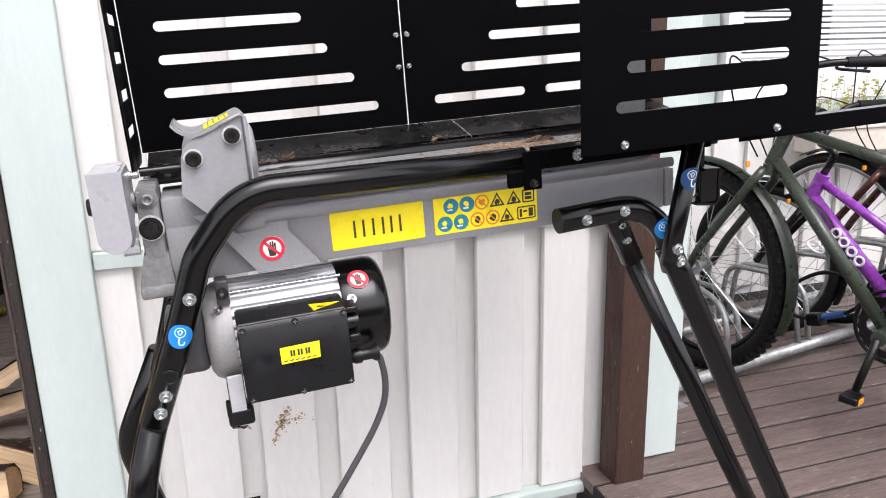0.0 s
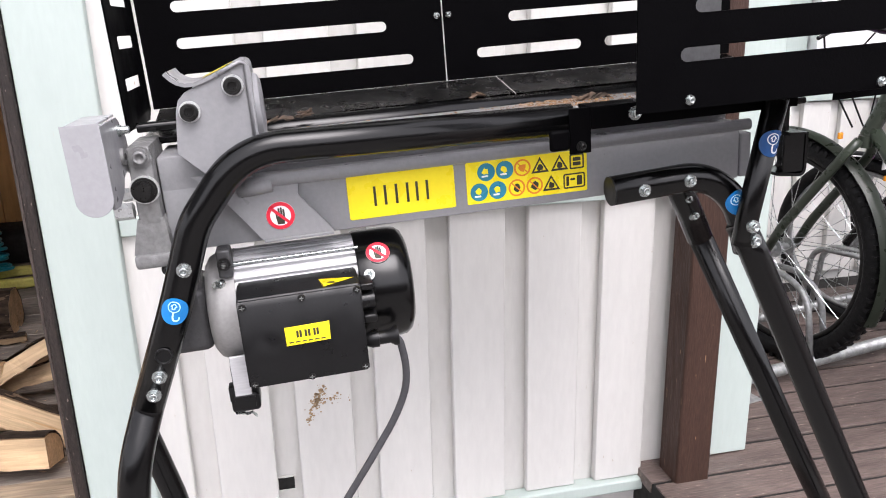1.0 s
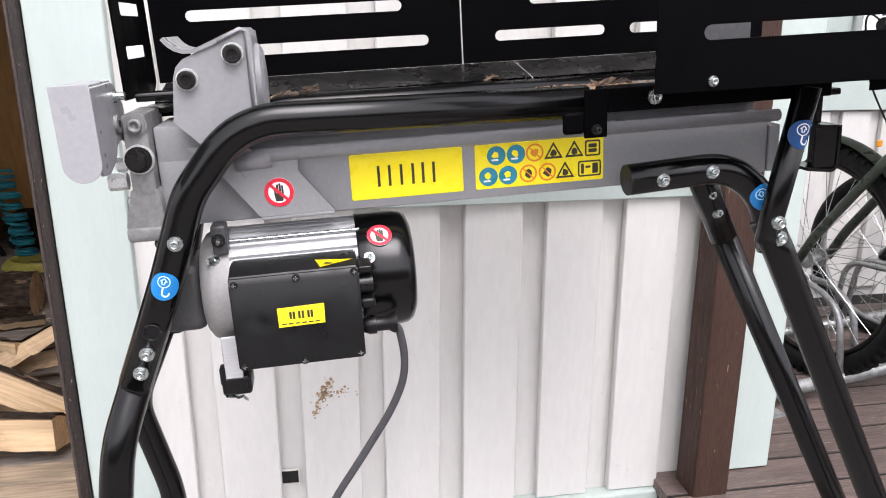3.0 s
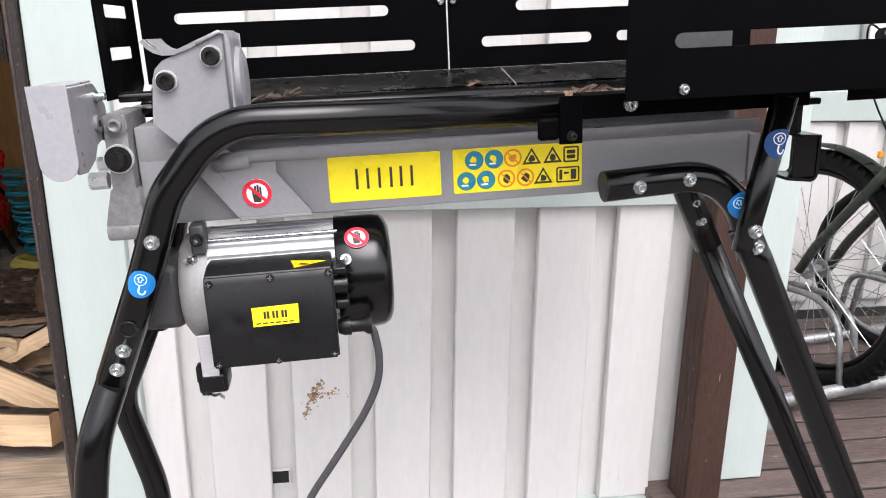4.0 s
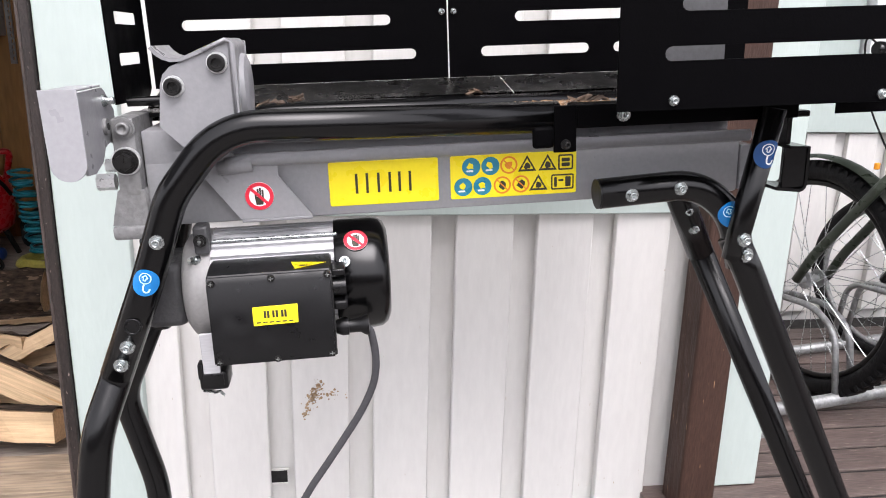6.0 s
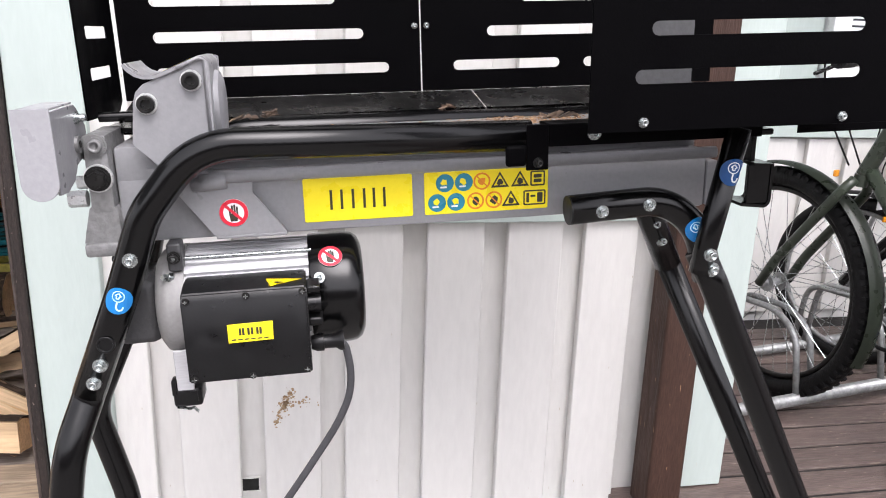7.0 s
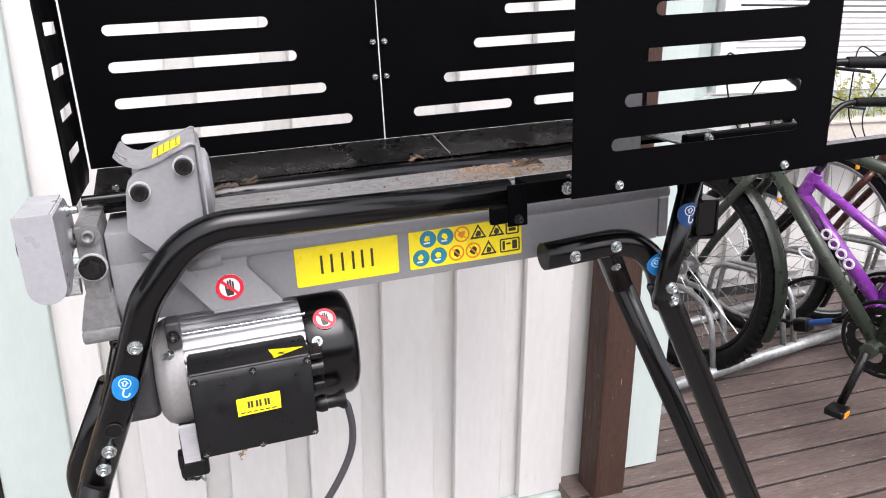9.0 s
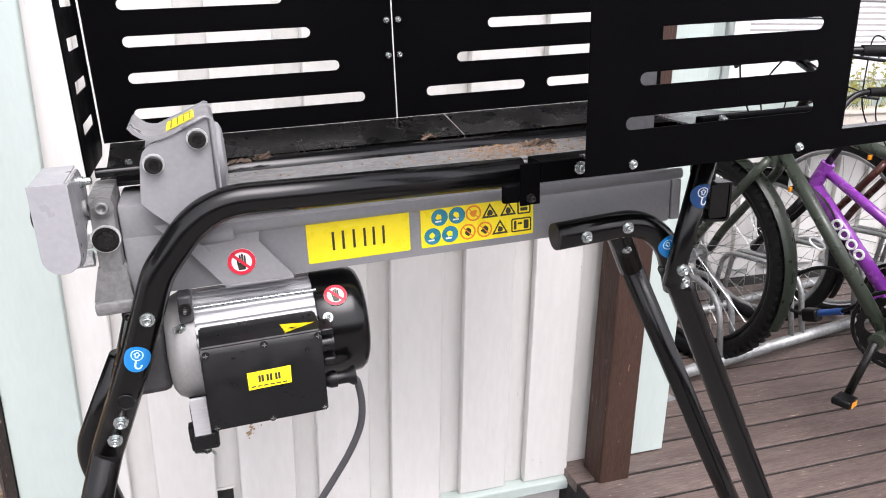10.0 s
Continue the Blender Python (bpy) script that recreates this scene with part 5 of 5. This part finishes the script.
def firewood(x, y, z, yaw, pitch, roll, length, r, arc=110, seed=1, label="split firewood log with a pale face and bark"):
    """A split piece of a round log: a wedge with bark on its curved side; local x runs along it."""
    rnd = random.Random(seed)
    root = new("firewood_log")
    root.matrix_basis = pose(x, y, z, roll, pitch, yaw)
    tagged(root, label, "firewood", "stacked firewood")
    n, m = 14, 8
    half = radians(arc / 2)
    tip_shift = rnd.uniform(-0.15, 0.15) * r
    bm, bk = bmesh.new(), bmesh.new()
    rows, brow = [], []
    for i in range(n + 1):
        u = -length / 2 + length * i / n
        row, bro = [bm.verts.new((u, tip_shift + rnd.gauss(0, 0.002), -r * 0.42 + rnd.gauss(0, 0.002)))], []
        for j in range(m + 1):
            a = math.pi / 2 - half + 2 * half * j / m
            k = r * (1 + 0.04 * math.sin(3 * a + 2.0 * i / n + seed) + rnd.gauss(0, 0.012))
            row.append(bm.verts.new((u, k * math.cos(a), -r * 0.42 + k * math.sin(a))))
            kb = k + 0.004 + abs(rnd.gauss(0, 0.0025))
            bro.append(bk.verts.new((u, kb * math.cos(a), -r * 0.42 + kb * math.sin(a))))
        rows.append(row)
        brow.append(bro)
    c = m + 2
    for a, b in zip(rows, rows[1:]):
        for j in range(c):
            bm.faces.new((a[j], b[j], b[(j + 1) % c], a[(j + 1) % c]))
    bm.faces.new(rows[0])
    bm.faces.new(rows[-1][::-1])
    bmesh.ops.recalc_face_normals(bm, faces=bm.faces)
    part("split_wood", bm, M_SPLIT, root)
    for a, b in zip(brow, brow[1:]):
        for j in range(m):
            bk.faces.new((a[j], b[j], b[j + 1], a[j + 1]))
    bmesh.ops.solidify(bk, geom=bk.faces[:], thickness=0.004)
    part("bark", bk, M_BARK, root)
    return root


firewood(-0.829, 1.945, 0.058, -7, 0, -52, 0.62, 0.086, 100, 1, "pale split firewood log lying on the shed floor")
firewood(-0.72, 2.06, 0.140, -8, 25, -52, 0.60, 0.078, 95, 2, "pale split firewood log leaning over others")
firewood(-0.675, 2.27, 0.150, 14, -25, -62, 0.32, 0.05, 80, 3, "small split firewood stick, pale on one side")
firewood(-0.62, 2.34, 0.085, 5, -10, -58, 0.40, 0.055, 80, 4, "split firewood log with bark facing up")
firewood(-0.885, 2.30, 0.150, -14, 5, -50, 0.34, 0.055, 100, 5, "split firewood log with a dark bark edge")
firewood(-0.98, 2.10, 0.045, 10, 0, -70, 0.42, 0.075, 90, 6, "split firewood log beneath the others")
firewood(-0.68, 2.16, 0.035, -12, 0, -30, 0.40, 0.06, 95, 7, "dark barked firewood log beneath the others")
firewood(-1.14, 1.98, 0.06, -25, 0, -60, 0.40, 0.08, 100, 8, "split firewood log at the pile's edge")
firewood(-1.215, 2.97, 0.100, 3, 0, 10, 0.60, 0.088, 330, 9, "rough round log with flaking grey-brown bark")
firewood(-0.99, 2.80, 0.020, 12, 0, 0, 0.30, 0.030, 70, 10, "thin split kindling stick on the floor")
firewood(-1.35, 2.60, 0.06, 30, 0, -60, 0.45, 0.09, 100, 11, "split firewood log in the heap")
firewood(-1.38, 2.15, 0.08, -8, 0, -65, 0.5, 0.1, 100, 12, "split firewood log in the heap")
firewood(-0.74, 2.50, 0.055, 70, 0, -20, 0.16, 0.08, 120, 13, "short grey firewood block standing among the logs")
firewood(-0.672, 1.855, 0.060, 96, -62, 0, 0.13, 0.009, 90, 14, "thin pale splinter leaning on a firewood log")
bm = bmesh.new()
rnd = random.Random(4)
for _ in range(260):
    p = Vector((rnd.uniform(-1.4, -0.42), rnd.uniform(1.885, 3.0), 0.003))
    d = Vector((rnd.gauss(0, 1), rnd.gauss(0, 0.6), 0)).normalized() * rnd.uniform(0.004, 0.018)
    s = d.cross(Vector((0, 0, 1))) * rnd.uniform(0.1, 0.3)
    bm.faces.new([bm.verts.new(q) for q in (p - d, p + s, p + d + Vector((0, 0, 0.004)), p - s)])
bmesh.ops.solidify(bm, geom=bm.faces[:], thickness=0.002)
tagged(part("wood_chips", bm, M_SPLIT), "scattered pale wood chips on the shed floor", "wood chips", kind="stuff")

tank = new("air_tank")
tank.matrix_basis = pose(-1.445, 3.75, 0, 0, 0, 20)
tagged(tank, "red painted air tank with a bent handle", "air tank")
bm = bmesh.new()
prof = [(0.02, 0.11), (0.09, 0.115), (0.13, 0.15), (0.14, 0.20), (0.14, 0.31), (0.125, 0.355), (0.08, 0.385), (0.02, 0.39)]
rings = [[bm.verts.new((r * math.cos(2 * math.pi * j / 28), r * math.sin(2 * math.pi * j / 28), z)) for j in range(28)] for r, z in prof]
for a, b in zip(rings, rings[1:]):
    for j in range(28):
        bm.faces.new((a[j], a[(j + 1) % 28], b[(j + 1) % 28], b[j]))
part("tank_body", smooth(bm, 60), M_REDPAINT, tank)
part("handle", tube(rounded_path([(0.11, -0.02, 0.33), (0.145, -0.05, 0.49), (0.07, -0.05, 0.485)], 0.03), 0.014), M_REDPAINT, tank)
for q in range(3):
    part("leg", rod((0.08 * math.cos(q * 2.1), 0.08 * math.sin(q * 2.1), 0.13), (0.13 * math.cos(q * 2.1), 0.13 * math.sin(q * 2.1), 0.0), 0.012), M_STEELDK, tank)
part("meter_box", box((-0.10, -0.09, 0.385), (0.09, 0.05, 0.462), 0.008), M_LIGHTGREY, tank)
part("meter_face", box((-0.04, -0.093, 0.40), (0.06, -0.0905, 0.445), 0.002), M_PLASTIC, tank)
part("air_pipe", tube(rounded_path([(-0.05, -0.10, 0.40), (0.02, -0.15, 0.44), (0.10, -0.13, 0.36), (0.13, -0.10, 0.30)], 0.05), 0.009, 10), M_RUBBER, tank)
coil = tagged(part("spiral_hose", tube([(-1.205 + 0.055 * t / 240 + (0.040 + 0.006 * math.sin(t * 0.11)) * math.cos(t * 0.42), 3.60 + 0.040 * math.sin(t * 0.42), 0.425 - 0.37 * t / 240 + 0.006 * math.sin(t * 0.19)) for t in range(241)], 0.0068, 8), M_TEALHOSE), "turquoise spiral air hose hanging from the tank", "hose")
tagged(part("garden_hose", tube([(-1.06 + (0.175 - 0.01 * (t // 18)) * math.cos(t * 0.35), 3.56 + 0.105 * math.sin(t * 0.35), 0.014 + 0.010 * (t / 18)) for t in range(54)], 0.013, 10), M_YELLOWHOSE), "yellow hose coiled on the shed floor", "hose")
tagged(part("blue_bag", box((-1.56, 3.62, 0.0), (-1.33, 3.70, 0.06), 0.025, 3), M_NAVY), "crumpled blue bag on the shed floor", "bag")
tagged(part("black_bag", box((-1.34, 3.84, 0.0), (-0.92, 4.08, 0.17), 0.05, 3), M_DARK), "black bundle against the shed wall", "bag")
tagged(part("black_cable", tube(rounded_path([(-1.60, 3.55, 0.16), (-1.42, 3.52, 0.17), (-1.30, 3.50, 0.07), (-1.27, 3.50, 0.008), (-1.45, 3.46, 0.008)], 0.08), 0.008, 10), M_RUBBER), "black rubber cable looping to the shed floor", "cable")
rail_holes = [round_rect(-1.366, 0.875 + i * 0.027, -1.357, 0.892 + i * 0.027, 0.002) for i in range(34)]
tagged(part("shelf_rail", plate([(-1.378, 0.86), (-1.352, 0.86), (-1.352, 1.81), (-1.378, 1.81)], rail_holes, 0.012), M_GALV, m=Matrix.Translation((0, 4.112, 0))), "slotted galvanised shelf rail on the shed wall", "shelf rail")
tagged(part("wall_cabinet", box((-2.1, 3.84, 0.99), (-1.385, 4.122, 1.7), 0.006), M_LIGHTGREY), "grey metal cabinet on the shed wall", "cabinet")
